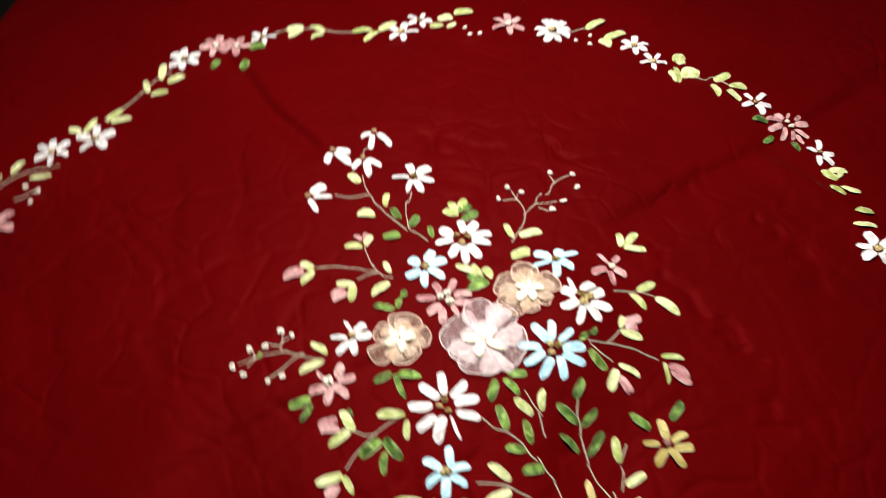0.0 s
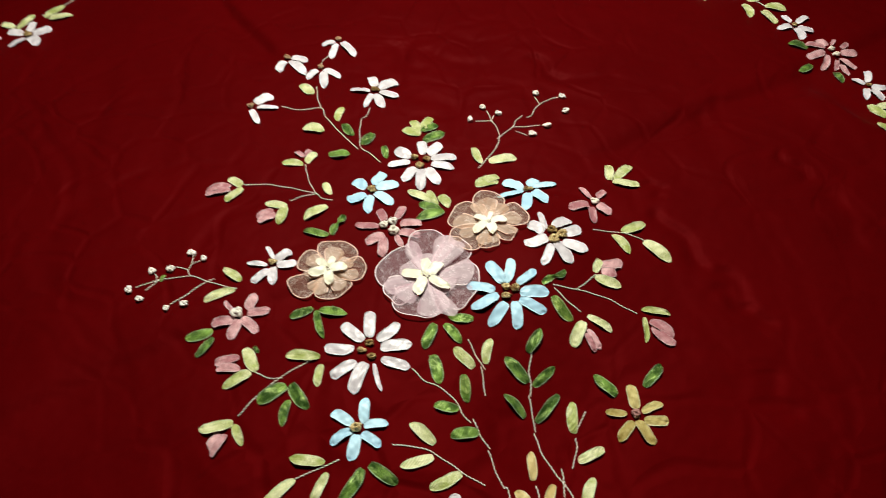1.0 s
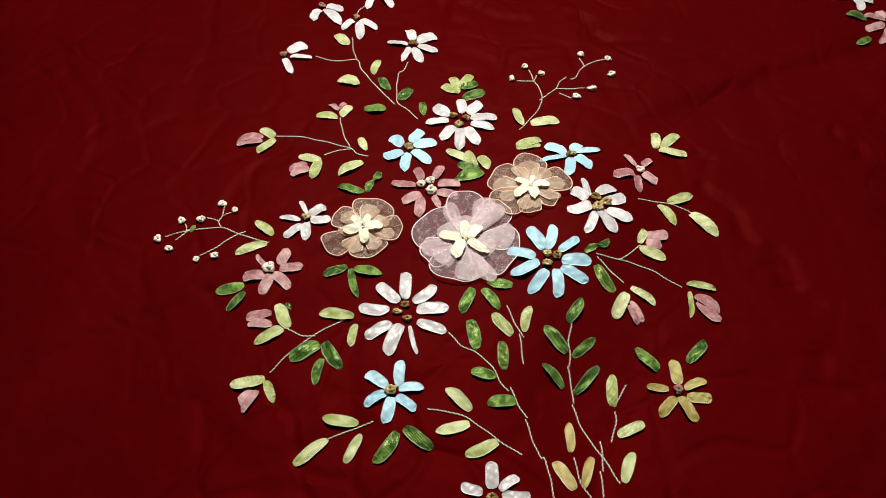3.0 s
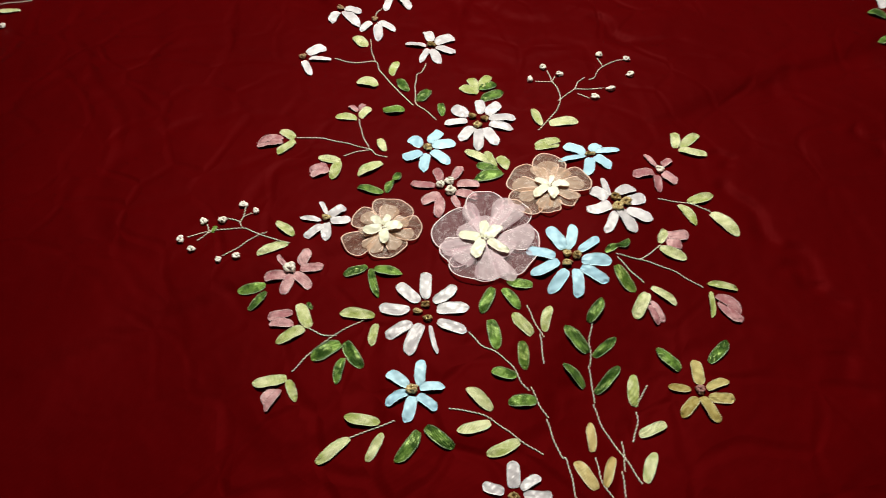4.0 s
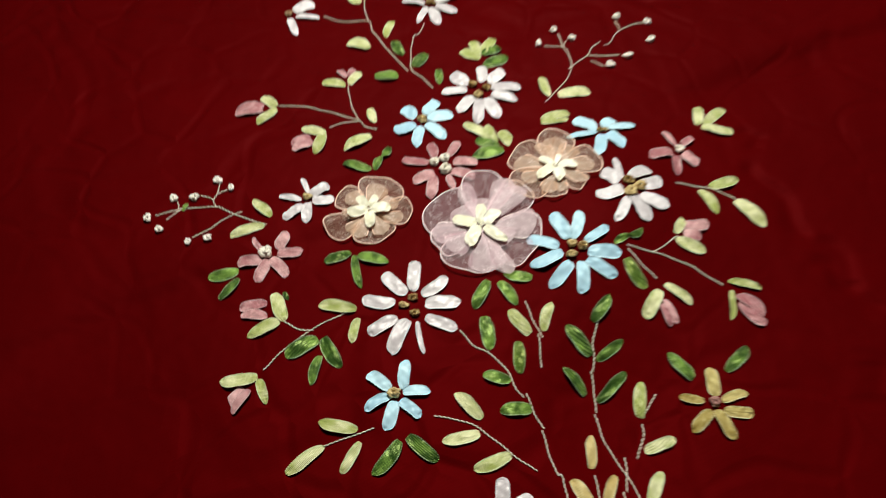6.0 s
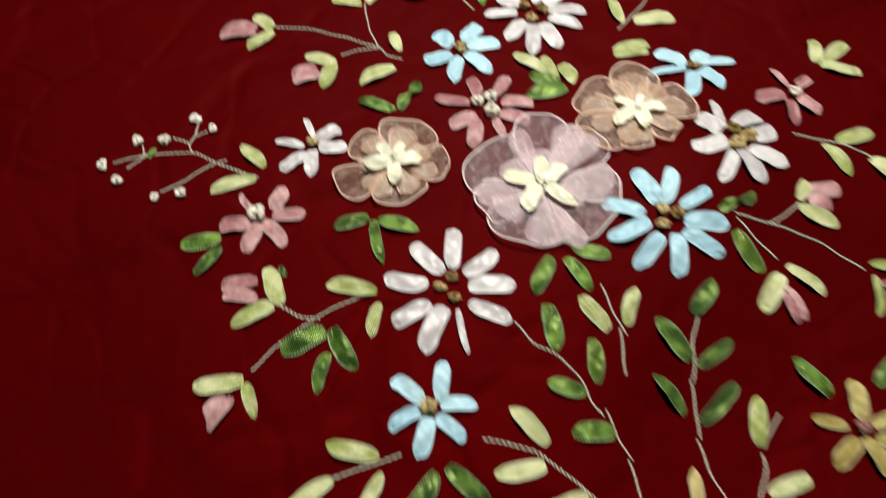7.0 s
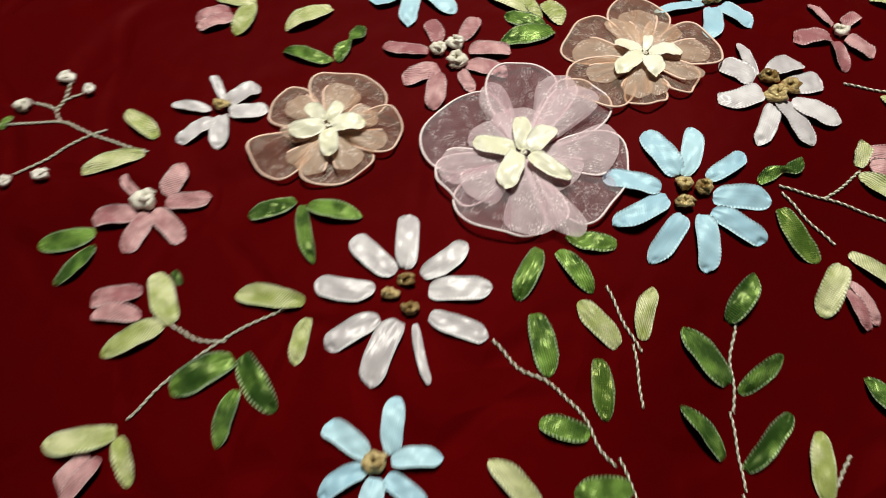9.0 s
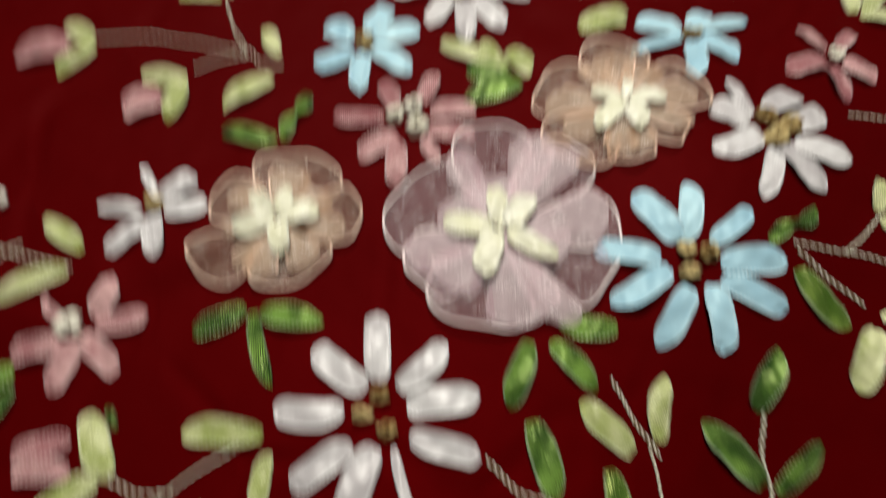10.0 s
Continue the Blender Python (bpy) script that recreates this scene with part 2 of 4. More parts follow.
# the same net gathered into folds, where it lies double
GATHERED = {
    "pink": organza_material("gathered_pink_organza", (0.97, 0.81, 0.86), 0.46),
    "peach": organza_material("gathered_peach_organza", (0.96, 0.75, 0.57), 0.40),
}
THREAD = plain("cream_thread", (0.78, 0.77, 0.64), (0.93, 0.92, 0.83), 700, 0.6)
DARK_THREAD = plain("sage_thread", (0.14, 0.15, 0.07), (0.28, 0.28, 0.14), 700, 0.6)
WALL = plain("wall_paint", (0.50, 0.47, 0.42), (0.56, 0.53, 0.48), 6, 0.8)
FLOOR = plain("dark_floor", (0.003, 0.0026, 0.0024), (0.006, 0.005, 0.0045), 9, 0.8)
SHEET = plain("mattress_ticking", (0.30, 0.27, 0.24), (0.36, 0.33, 0.30), 40, 0.9)


# ---- mesh helpers ----
def mesh_from(name, verts, faces, material, uv=None, edge=None, smooth=True):
    me = bpy.data.meshes.new(name)
    me.from_pydata([tuple(v) for v in verts], [], faces)
    loops = np.empty(len(me.loops), dtype=np.int32)
    me.loops.foreach_get("vertex_index", loops)
    for title, data in (("ribbon", uv), ("selvedge", edge)):
        if data is not None:
            layer = me.uv_layers.new(name=title)
            layer.data.foreach_set("uv", np.asarray(data, dtype=np.float32)[loops].ravel())
    if smooth:
        me.polygons.foreach_set("use_smooth", np.ones(len(me.polygons), dtype=bool))
    me.materials.append(material)
    me.update()
    return me


def put(name, me, parent=None, at=None, label=""):
    ob = new(name, me)
    if parent is not None:
        ob.parent = parent
    if at is not None:
        ob.matrix_basis = at
    return tagged(ob, label)


def grid_faces(rows, cols, start=0, flip=False):
    faces = []
    for i in range(rows - 1):
        for j in range(cols - 1):
            a = start + i * cols + j
            f = (a, a + 1, a + cols + 1, a + cols)
            faces.append(f[::-1] if flip else f)
    return faces


# ---- the cloth ----
BUMPS = [(0.0115, 0.13, 0.085, 0.06), (-0.0105, 0.14, -0.055, 0.055)]
# folds pressed into the cloth: start, end, depth, half width
FOLDS = [
    ((-0.40, -0.16), (0.02, 0.10), 0.0035, 0.012),
    ((0.17, 0.19), (0.80, 0.575), 0.0062, 0.013),
    ((-0.32, 0.58), (-0.145, 0.34), 0.0075, 0.009),
    ((0.41, 0.33), (0.55, 0.11), -0.0045, 0.012),
    ((-0.34, 0.36), (-0.28, 0.12), 0.0018, 0.010),
    ((-0.46, 0.28), (-0.36, -0.06), 0.0018, 0.012),
    ((0.30, 0.56), (0.44, 0.70), 0.0022, 0.010),
]
# fine sharp creases
CREASES = [
    ((0.241, 0.154), (0.282, 0.085), 0.0036, 0.0040),
    ((0.288, 0.093), (0.318, 0.029), 0.0030, 0.0050),
    ((0.279, 0.073), (0.306, 0.048), 0.0024, 0.0040),
    ((0.367, 0.229), (0.394, 0.191), 0.0036, 0.0035),
    ((0.245, 0.188), (0.254, 0.163), 0.0024, 0.0040),
    ((-0.026, 0.392), (0.021, 0.334), 0.0027, 0.0045),
    ((0.134, 0.371), (0.174, 0.321), 0.0039, 0.0040),
    ((0.009, 0.374), (0.092, 0.345), 0.0021, 0.0050),
    ((0.077, 0.415), (0.061, 0.258), 0.0021, 0.0060),
    ((0.002, 0.409), (-0.010, 0.303), 0.0021, 0.0050),
    ((0.407, 0.185), (0.413, 0.110), 0.0027, 0.0070),
    ((0.303, -0.001), (0.317, -0.044), 0.0021, 0.0060),
]
# a broad low ridge added to lighten the far left cloth and shade the near: two points on it, height, half width
SHADE_RIDGE = ((-0.30, -0.132), (-0.106, 0.002), 0.014, 0.075)
LEFT, FAR, RIGHT, NEAR, ROUND = -0.675, 0.845, 1.10, -0.80, 0.09


def rough_at(x, y):
    return noise.noise(Vector((x * 9, y * 9, 0.3))) + 0.5 * noise.noise(Vector((x * 23, y * 23, 1.7)))


rough_over = np.vectorize(rough_at, otypes=[float])


def cloth_height(x, y):
    z = 0.0007 * rough_over(x, y)
    for a, cx, cy, r in BUMPS:
        z = z + a * np.exp(-((x - cx) ** 2 + (y - cy) ** 2) / r**2)
    (ax, ay), (bx, by), high, w = SHADE_RIDGE
    off = ((x - ax) * (by - ay) - (y - ay) * (bx - ax)) / math.hypot(bx - ax, by - ay)
    z = z + high * np.exp(-((off / w) ** 2)) / (1 + np.exp((x + 0.245) * 60))
    for (ax, ay), (bx, by), depth, w in FOLDS + CREASES:
        ux, uy = bx - ax, by - ay
        n = math.hypot(ux, uy)
        along = ((x - ax) * ux + (y - ay) * uy) / n**2
        off = ((x - ax) * uy - (y - ay) * ux) / n + 0.004 * np.sin(along * 9.0 + ax * 40)
        ends = 1 / (1 + np.exp(-(along - 0.06) * 45)) / (1 + np.exp((along - 0.94) * 45))
        z = z - depth * ends * np.where(off < 0, np.exp(-(off / w) ** 2), np.exp(-(off / (2.4 * w)) ** 2))
    return z


def ground_at(x, y):
    return float(cloth_height(np.float64(x), np.float64(y)))


def make_cloth():
    skirt = 0.30
    xs = np.r_[np.arange(LEFT - skirt, -0.46, 0.009), np.arange(-0.46, 0.60, 0.0034), np.arange(0.60, RIGHT + skirt, 0.011)]
    ys = np.r_[np.arange(NEAR - skirt, -0.22, 0.011), np.arange(-0.22, 0.62, 0.0034), np.arange(0.62, FAR + skirt, 0.008)]
    gx, gy = np.meshgrid(xs, ys)
    z = cloth_height(gx, gy)
    # the edge of the bed: a rounded rectangle over which the cloth hangs
    cx, cy = np.clip(gx, LEFT + ROUND, RIGHT - ROUND), np.clip(gy, NEAR + ROUND, FAR - ROUND)
    dx, dy = gx - cx, gy - cy
    far = np.hypot(dx, dy)
    d = np.maximum(far - ROUND, 0)
    bend = 0.035
    arc = np.minimum(d / bend, math.pi / 2)
    flat = bend * np.sin(arc)
    wave = 1 + 0.25 * np.sin(gx * 26) * np.sin(gy * 23)
    drop = bend * (1 - np.cos(arc)) + np.maximum(d - bend * math.pi / 2, 0)
    k = np.where(d > 0, (ROUND + flat * wave) / np.maximum(far, 1e-6), 1.0)
    px, py = cx + dx * k, cy + dy * k
    verts = np.stack([px, py, z - drop], -1).reshape(-1, 3)
    me = mesh_from("bedspread", verts.tolist(), grid_faces(len(ys), len(xs)), CLOTH)
    ob = new("bedspread", me)
    solid = ob.modifiers.new("thickness", "SOLIDIFY")
    solid.thickness, solid.offset = 0.0006, -1
    tagged(ob, "dark red taffeta bedspread, creased, with ribbon embroidery", "bedspread")


def box(name, x0, x1, y0, y1, z0, z1, material, bevel=0.0):
    bm = bmesh.new()
    bmesh.ops.create_cube(bm, size=1.0)
    for v in bm.verts:
        v.co = Vector((x0 + (v.co.x + 0.5) * (x1 - x0), y0 + (v.co.y + 0.5) * (y1 - y0), z0 + (v.co.z + 0.5) * (z1 - z0)))
    if bevel:
        bmesh.ops.bevel(bm, geom=bm.edges[:], offset=bevel, segments=4, affect="EDGES", profile=0.5)
    me = bpy.data.meshes.new(name)
    bm.to_mesh(me)
    bm.free()
    me.materials.append(material)
    return new(name, me)


make_cloth()
tagged(box("mattress", LEFT + 0.02, RIGHT - 0.02, NEAR + 0.02, FAR - 0.02, -0.50, -0.020, SHEET, 0.03),
       "plain pale mattress under the red bedspread", "mattress")
# walls and ceiling stay out of view, added to bounce fill light
for title, b in (("floor", (-2.6, 3.0, -2.6, 2.8, -0.60, -0.50)), ("ceiling", (-2.6, 3.0, -2.6, 2.8, 2.0, 2.1)),
                 ("wall_north", (-2.6, 3.0, 2.8, 2.9, -0.6, 2.1)), ("wall_south", (-2.6, 3.0, -2.7, -2.6, -0.6, 2.1)),
                 ("wall_east", (3.0, 3.1, -2.7, 2.9, -0.6, 2.1)), ("wall_west", (-2.7, -2.6, -2.7, 2.9, -0.6, 2.1))):
    tagged(box(title, *b, FLOOR if title == "floor" else WALL), kind="structure")


# ---- ribbon work ----
dice = random.Random(7)


def ribbon_mesh(name, length, width, material, lift=1.0, picot=True, taper=0.0, twist=False):
    """One straight ribbon stitch along +x from the origin; length and width in millimetres."""
    mm = 0.001
    width = 0.90 * width
    seg = max(14, int(length / 0.42)) if picot else max(12, int(length / 0.9))
    seg += seg % 2
    cols = 9 if width > 5 else 7
    s = np.linspace(0, 1, seg + 1)[:, None]
    s = s + 0.055 * np.sin(2 * math.pi * s) * -1
    v = np.linspace(-1, 1, cols)[None, :]
    root, tip = dice.uniform(0.16, 0.42), dice.uniform(0.08, 0.40)

    point = dice.uniform(0.5, 0.8)

    def side_shape(k_root, k_tip):
        return (root + (1 - root) * np.sqrt(1 - (1 - np.clip(s / k_root, 0, 1)) ** 2)) * (
            tip + (1 - tip) * (1 - (1 - np.clip((1 - s) / k_tip, 0, 1)) ** 1.9) ** point)

    left = side_shape(dice.uniform(0.16, 0.44) + taper, dice.uniform(0.12, 0.38) + taper)
    right = side_shape(dice.uniform(0.16, 0.44) + taper, dice.uniform(0.12, 0.38) + taper)
    half = np.where(v < 0, left, right)
    belly = 1 + 0.06 * np.sin(math.pi * s + dice.uniform(-0.6, 0.6))
    y = v * half * belly * width / 2
    shift_tip, shift_root = dice.choice((-1, 1)) * dice.uniform(0.03, 0.20), dice.choice((-1, 1)) * dice.uniform(0.0, 0.14)
    lead = np.clip((s - 0.62) / 0.38, 0, 1) ** 1.5 * shift_tip + np.clip((0.35 - s) / 0.35, 0, 1) ** 1.5 * shift_root
    y = y + lead * width
    if picot:
        y = y + np.sign(v) * (np.abs(v) > 0.99) * 0.15 * np.cos(2 * math.pi * s * length / 1.5) * np.clip(4 * s, 0, 1) * np.clip(5 * (0.97 - s), 0, 1)
    slant = dice.uniform(-0.10, 0.10) * width
    x = s * length + slant * v * (s - 0.3) * np.clip(6 * (1 - s), 0, 1) - 0.05 * width * np.abs(v) ** 2 * (s > 0.5) * np.clip((s - 0.8) / 0.2, 0, 1)
    bow = dice.uniform(-0.022, 0.022) * length
    y = y + bow * np.sin(math.pi * s)
    high = lift * (0.7 + 0.062 * length * dice.uniform(0.7, 1.25))
    hump = np.sin(math.pi * s ** dice.uniform(0.75, 1.25)) ** 0.52
    curl = dice.uniform(-0.30, 0.35)
    z = 0.5 + high * hump * (1 - curl * v**2)
    ph = dice.uniform(0, 6.28)
    ends = np.exp(-s / 0.13) + np.exp(-(1 - s) / 0.10)
    z = z + 0.75 * np.cos(2.6 * math.pi * v + ph) * ends * half * min(1.0, width / 8)
    z = z + dice.uniform(-0.12, 0.12) * width * v * hump
    z = z + 0.30 * np.sin(s * 8 + v * 2.6 + ph) + 0.14 * np.sin(s * 19 - v * 3.1 + 2 * ph)
    z = z - dice.uniform(0.5, 1.5) * np.exp(-(((s - dice.uniform(0.88, 0.95)) / 0.05) ** 2)) * np.exp(-(((v - dice.uniform(-0.4, 0.4)) / 0.34) ** 2))
    z = z + 0.20 * (np.abs(v) > 0.99) * np.cos(2 * math.pi * s * length / 1.5) * np.clip(6 * (1 - s), 0, 1)
    z = np.maximum(z, 0.25)
    if twist:
        # the ribbon turns over once on its way: it pinches in and rises where it crosses itself
        pinch = 1 - 0.66 * np.exp(-(((s - 0.48) / 0.13) ** 2))
        y = y * pinch + 0.16 * width * np.sin(2 * math.pi * s)
        z = z + (1 - pinch) * (1.2 + 1.6 * v)
    thin = 0.28
    top = np.stack([x + 0 * v, y, z], -1).reshape(-1, 3)
    low = np.stack([x + 0 * v, y * 0.985, z - thin], -1).reshape(-1, 3)
    n = len(top)
    faces = grid_faces(seg + 1, cols, 0, True) + grid_faces(seg + 1, cols, n)
    rim = [i * cols for i in range(seg + 1)] + [seg * cols + j for j in range(1, cols)]
    rim += [i * cols + cols - 1 for i in range(seg - 1, -1, -1)] + list(range(cols - 2, 0, -1))
    for a, b in zip(rim, rim[1:] + rim[:1]):
        faces.append((a, b, b + n, a + n))
    uv = np.stack([x + 0 * v, y], -1).reshape(-1, 2)
    edge = np.stack([s + 0 * v, np.abs(v) + 0 * s], -1).reshape(-1, 2)
    return mesh_from(name, np.vstack([top, low]) * mm, faces, material, np.vstack([uv, uv]), np.vstack([edge, edge]))


def knot_mesh(name, r, material):
    """A French knot: a small coil of ribbon wound round itself, r in millimetres."""
    nu, nv = 30, 9
    ph, sq = dice.uniform(0, 6.28), dice.uniform(0.68, 0.95)
    verts, uv = [], []
    r = 1.14 * r
    turns = dice.uniform(1.6, 2.3)
    p1, p2, wob = dice.uniform(0, 6.28), dice.uniform(0, 6.28), dice.uniform(0.12, 0.26)
    steps = int(nu * turns)
    for i in range(steps + 1):
        f = i / steps
        a = ph + turns * 2 * math.pi * f
        ring = r * (0.66 - 0.30 * f) * (1 + wob * math.sin(1.37 * a + p1))
        zc = r * (0.28 + 0.50 * f + 0.12 * math.sin(1.7 * a + p2))
        tube_r = r * (0.44 - 0.12 * f) * (1 + wob * math.sin(3.3 * a + p1) + 0.16 * math.sin(7.1 * a + p2))
        for j in range(nv):
            b = 2 * math.pi * j / nv
            rad = ring + tube_r * (0.86 + 0.16 * math.cos(3 * b + 2.3 * a + p2)) * math.cos(b)
            verts.append((rad * math.cos(a) * 0.001, rad * math.sin(a) * sq * 0.001,
                          max(0.05, zc + 0.8 * tube_r * math.sin(b)) * 0.001))
            uv.append((a * r, b * tube_r))
    faces = []
    for i in range(steps):
        for j in range(nv):
            faces.append((i * nv + j, i * nv + (j + 1) % nv, (i + 1) * nv + (j + 1) % nv, (i + 1) * nv + j))
    faces.append(tuple(range(nv))[::-1])
    faces.append(tuple(steps * nv + j for j in range(nv)))
    return mesh_from(name, verts, [f[::-1] for f in faces], material, uv, [(0, 0)] * len(verts))


def thread_mesh(name, points, r=0.64):
    """A cord of two strands twisted together, laid along a smooth line on the cloth; r in millimetres."""
    p = np.array(points)
    if len(p) == 2:
        p = np.array([p[0], (p[0] + p[1]) / 2, p[1]])
    ext = np.vstack([2 * p[0] - p[1], p, 2 * p[-1] - p[-2]])
    line = []
    for i in range(1, len(ext) - 2):
        a, b, c, d = ext[i - 1], ext[i], ext[i + 1], ext[i + 2]
        for f in np.linspace(0, 1, 24, endpoint=False):
            line.append(0.5 * (2 * b + (c - a) * f + (2 * a - 5 * b + 4 * c - d) * f**2 + (3 * b - a - 3 * c + d) * f**3))
    line = np.array(line + [p[-1]])
    run = np.r_[0, np.cumsum(np.hypot(*np.diff(line, axis=0).T))]
    count = max(8, int(run[-1] / 0.00042))
    want = np.linspace(0, run[-1], count)
    x, y = np.interp(want, run, line[:, 0]), np.interp(want, run, line[:, 1])
    x, y = x + 0.0003 * np.sin(want * 310), y + 0.0003 * np.sin(want * 270 + 1)
    tx, ty = np.gradient(x), np.gradient(y)
    n = np.hypot(tx, ty)
    sx, sy = -ty / n, tx / n
    z = cloth_height(x, y) + r * 0.001
    verts, faces, sides = [], [], 6
    for strand in (0, math.pi):
        start = len(verts)
        for i in range(count):
            a = 2 * math.pi * want[i] / 0.0030 + strand
            o, w = 0.52 * r * 0.001, (0.56 if strand == 0 else 0.40) * r * 0.001
            cx, cy, cz = x[i] + o * math.cos(a) * sx[i], y[i] + o * math.cos(a) * sy[i], z[i] + o * math.sin(a)
            for j in range(sides):
                b = 2 * math.pi * j / sides
                verts.append((cx + w * math.cos(b) * sx[i], cy + w * math.cos(b) * sy[i], cz + w * math.sin(b)))
        for i in range(count - 1):
            for j in range(sides):
                k = start + i * sides
                faces.append((k + j, k + sides + j, k + sides + (j + 1) % sides, k + (j + 1) % sides))
        faces.append(tuple(start + j for j in range(sides)))
        faces.append(tuple(start + (count - 1) * sides + j for j in range(sides))[::-1])
    me = mesh_from(name, verts, [f[::-1] for f in faces], THREAD)
    me.materials.append(DARK_THREAD)
    half = len(me.polygons) // 2
    me.polygons.foreach_set("material_index", np.array([0] * half + [1] * (len(me.polygons) - half), dtype=np.int32))
    return me


def turned(x, y, z, degrees):
    return pose(x, y, z, 0, 0, degrees)


def laid(x, y, degrees, length, ox=0.0, oy=0.0, oz=0.0, up=0.0):
    """A stitch that starts at x, y and follows the fall of the cloth to its tip."""
    a, far = radians(degrees), length * 0.001
    z = ground_at(x, y)
    rise = ground_at(x + far * math.cos(a), y + far * math.sin(a)) - z
    across = ground_at(x - 0.004 * math.sin(a), y + 0.004 * math.cos(a)) - ground_at(x + 0.004 * math.sin(a), y - 0.004 * math.cos(a))
    tilt = Matrix.Rotation(-math.atan2(rise, far), 4, "Y") @ Matrix.Rotation(math.atan2(across, 0.008), 4, "X")
    return turned(x - ox, y - oy, z - oz + up, degrees) @ tilt


FLOWER_WORDS = {
    "white": "white satin ribbon daisy embroidered on red cloth",
    "blue": "pale blue satin ribbon daisy embroidered on red cloth",
    "pink": "dusty pink satin ribbon flower embroidered on red cloth",
    "mustard": "mustard yellow satin ribbon flower embroidered on red cloth",
}
KNOT_WORDS = {"gold": "gold-brown coiled ribbon knot", "cream": "cream coiled ribbon knot",
              "brown": "small brown ribbon knot", "mauve": "mauve coiled ribbon knot"}


def flower(colour, x, y, petals, knots):
    """petals: root x, root y, direction, length, width; knots: x, y, radius, colour; all in millimetres from the middle."""
    z = ground_at(x, y)
    ob = new("ribbon_flower")
    ob.location = (x, y, z)
    words = FLOWER_WORDS[colour]
    if len(petals) == 3:
        words = "half-open three-petalled white satin ribbon flower on red cloth"
    elif len(knots) == 3:
        words = words.replace("flower", "daisy").replace(" embroidered on red cloth", " with three centre knots, on red cloth")
    tagged(ob, words, "embroidered flower", "ribbon flowers")
    for n, (px, py, a, length, width) in enumerate(petals):
        wx, wy = x + px * 0.001, y + py * 0.001
        me = ribbon_mesh("petal", length, width * (0.91 if colour == "blue" else 0.90 if length > 17 else 0.82), SATIN[colour], picot=length > 9)
        put("petal", me, ob, laid(wx, wy, a, length, x, y, z, 0.0002 * (n % 3)))
    for kx, ky, r, tone in knots:
        wx, wy = x + kx * 0.001, y + ky * 0.001
        put("knot", knot_mesh("knot", r, KNOT[tone]), ob, turned(kx * 0.001, ky * 0.001, ground_at(wx, wy) - z + 0.0004, 0), KNOT_WORDS[tone])
    return ob


def bud(x, y, petals, sepals):
    z = ground_at(x, y)
    ob = tagged(new("ribbon_bud"), "closed dusty pink satin ribbon bud with light green sepals", "embroidered bud", "ribbon buds")
    ob.location = (x, y, z)
    for n, (px, py, a, length, width) in enumerate(petals):
        put("petal", ribbon_mesh("petal", length, width, SATIN["pink"], 1.25), ob, laid(x + px * 0.001, y + py * 0.001, a, length, x, y, z, 0.0006 * n))
    for px, py, a, length, width in sepals:
        put("sepal", ribbon_mesh("sepal", length, width, SATIN["lime"], taper=0.10), ob,
            laid(x + px * 0.001, y + py * 0.001, a, length, x, y, z), "light green satin sepal")


LEAF_WORDS = {
    "lime": "light green satin ribbon leaf stitched on red cloth",
    "green": "dark moss green satin ribbon leaf stitched on red cloth",
    "leaf": "mid green satin ribbon leaf stitched on red cloth",
    "tan": "buff yellow satin ribbon leaf stitched on red cloth",
}


def leaf(colour, x, y, a, length, width, twist=False):
    me = ribbon_mesh("ribbon_leaf", length, width * dice.uniform(0.94, 1.06), SATIN[colour], picot=length > 9, taper=dice.uniform(0.06, 0.20), twist=twist)
    words = LEAF_WORDS[colour].replace("leaf stitched on", "leaf, twisted over once, on") if twist else LEAF_WORDS[colour]
    ob = put("ribbon_leaf", me, None, laid(x, y, a, length), words)
    tagged(ob, category="embroidered leaf", group="ribbon leaves")


def sprig(threads, berries):
    """Twisted cords laid on the cloth, with or without ribbon-knot berries."""
    x, y = (threads[0][0] if threads else berries[0][:2])
    if not threads:
        ob = tagged(new("berry_cluster"), "cluster of tiny ivory ribbon-knot berries on red cloth", "embroidered berries", "berry sprigs")
    elif berries:
        ob = tagged(new("berry_sprig"), "twisted sage thread sprig with ivory ribbon-knot berries", "embroidered sprig", "berry sprigs")
    else:
        ob = tagged(new("stem"), "twisted sage and cream thread stem couched on red cloth", "embroidered stem", "thread stems")
    for line in threads:
        put("thread", thread_mesh("thread", line), ob)
    for bx, by, r in berries:
        put("berry", knot_mesh("berry", 0.86 * r, KNOT["berry"]), ob, turned(bx, by, ground_at(bx, by) + 0.0002, dice.uniform(0, 360)), "ivory coiled ribbon knot")


def hem(line, rim, parent, colour):
    """A thin rolled hem with a beaded stitch along the edge of a sheer petal."""
    verts, faces, sides = [], [], 6
    for i, c in enumerate(line):
        g = Vector(line[min(i + 1, len(line) - 1)] - line[max(i - 1, 0)]).normalized()
        side = g.cross(Vector((0, 0, 1))).normalized()
        up = side.cross(g)
        for j in range(sides):
            b = 2 * math.pi * j / sides
            w = 0.00048 * (1 + 0.22 * (i % 2))
            verts.append(Vector(c) + side * (w * math.cos(b)) + up * (w * math.sin(b)))
    for i in range(len(line) - 1):
        for j in range(sides):
            faces.append((i * sides + j, i * sides + (j + 1) % sides, (i + 1) * sides + (j + 1) % sides, (i + 1) * sides + j))
    put("hem", mesh_from("hem", verts, faces, rim), parent, label=f"rolled pale {colour} hem")


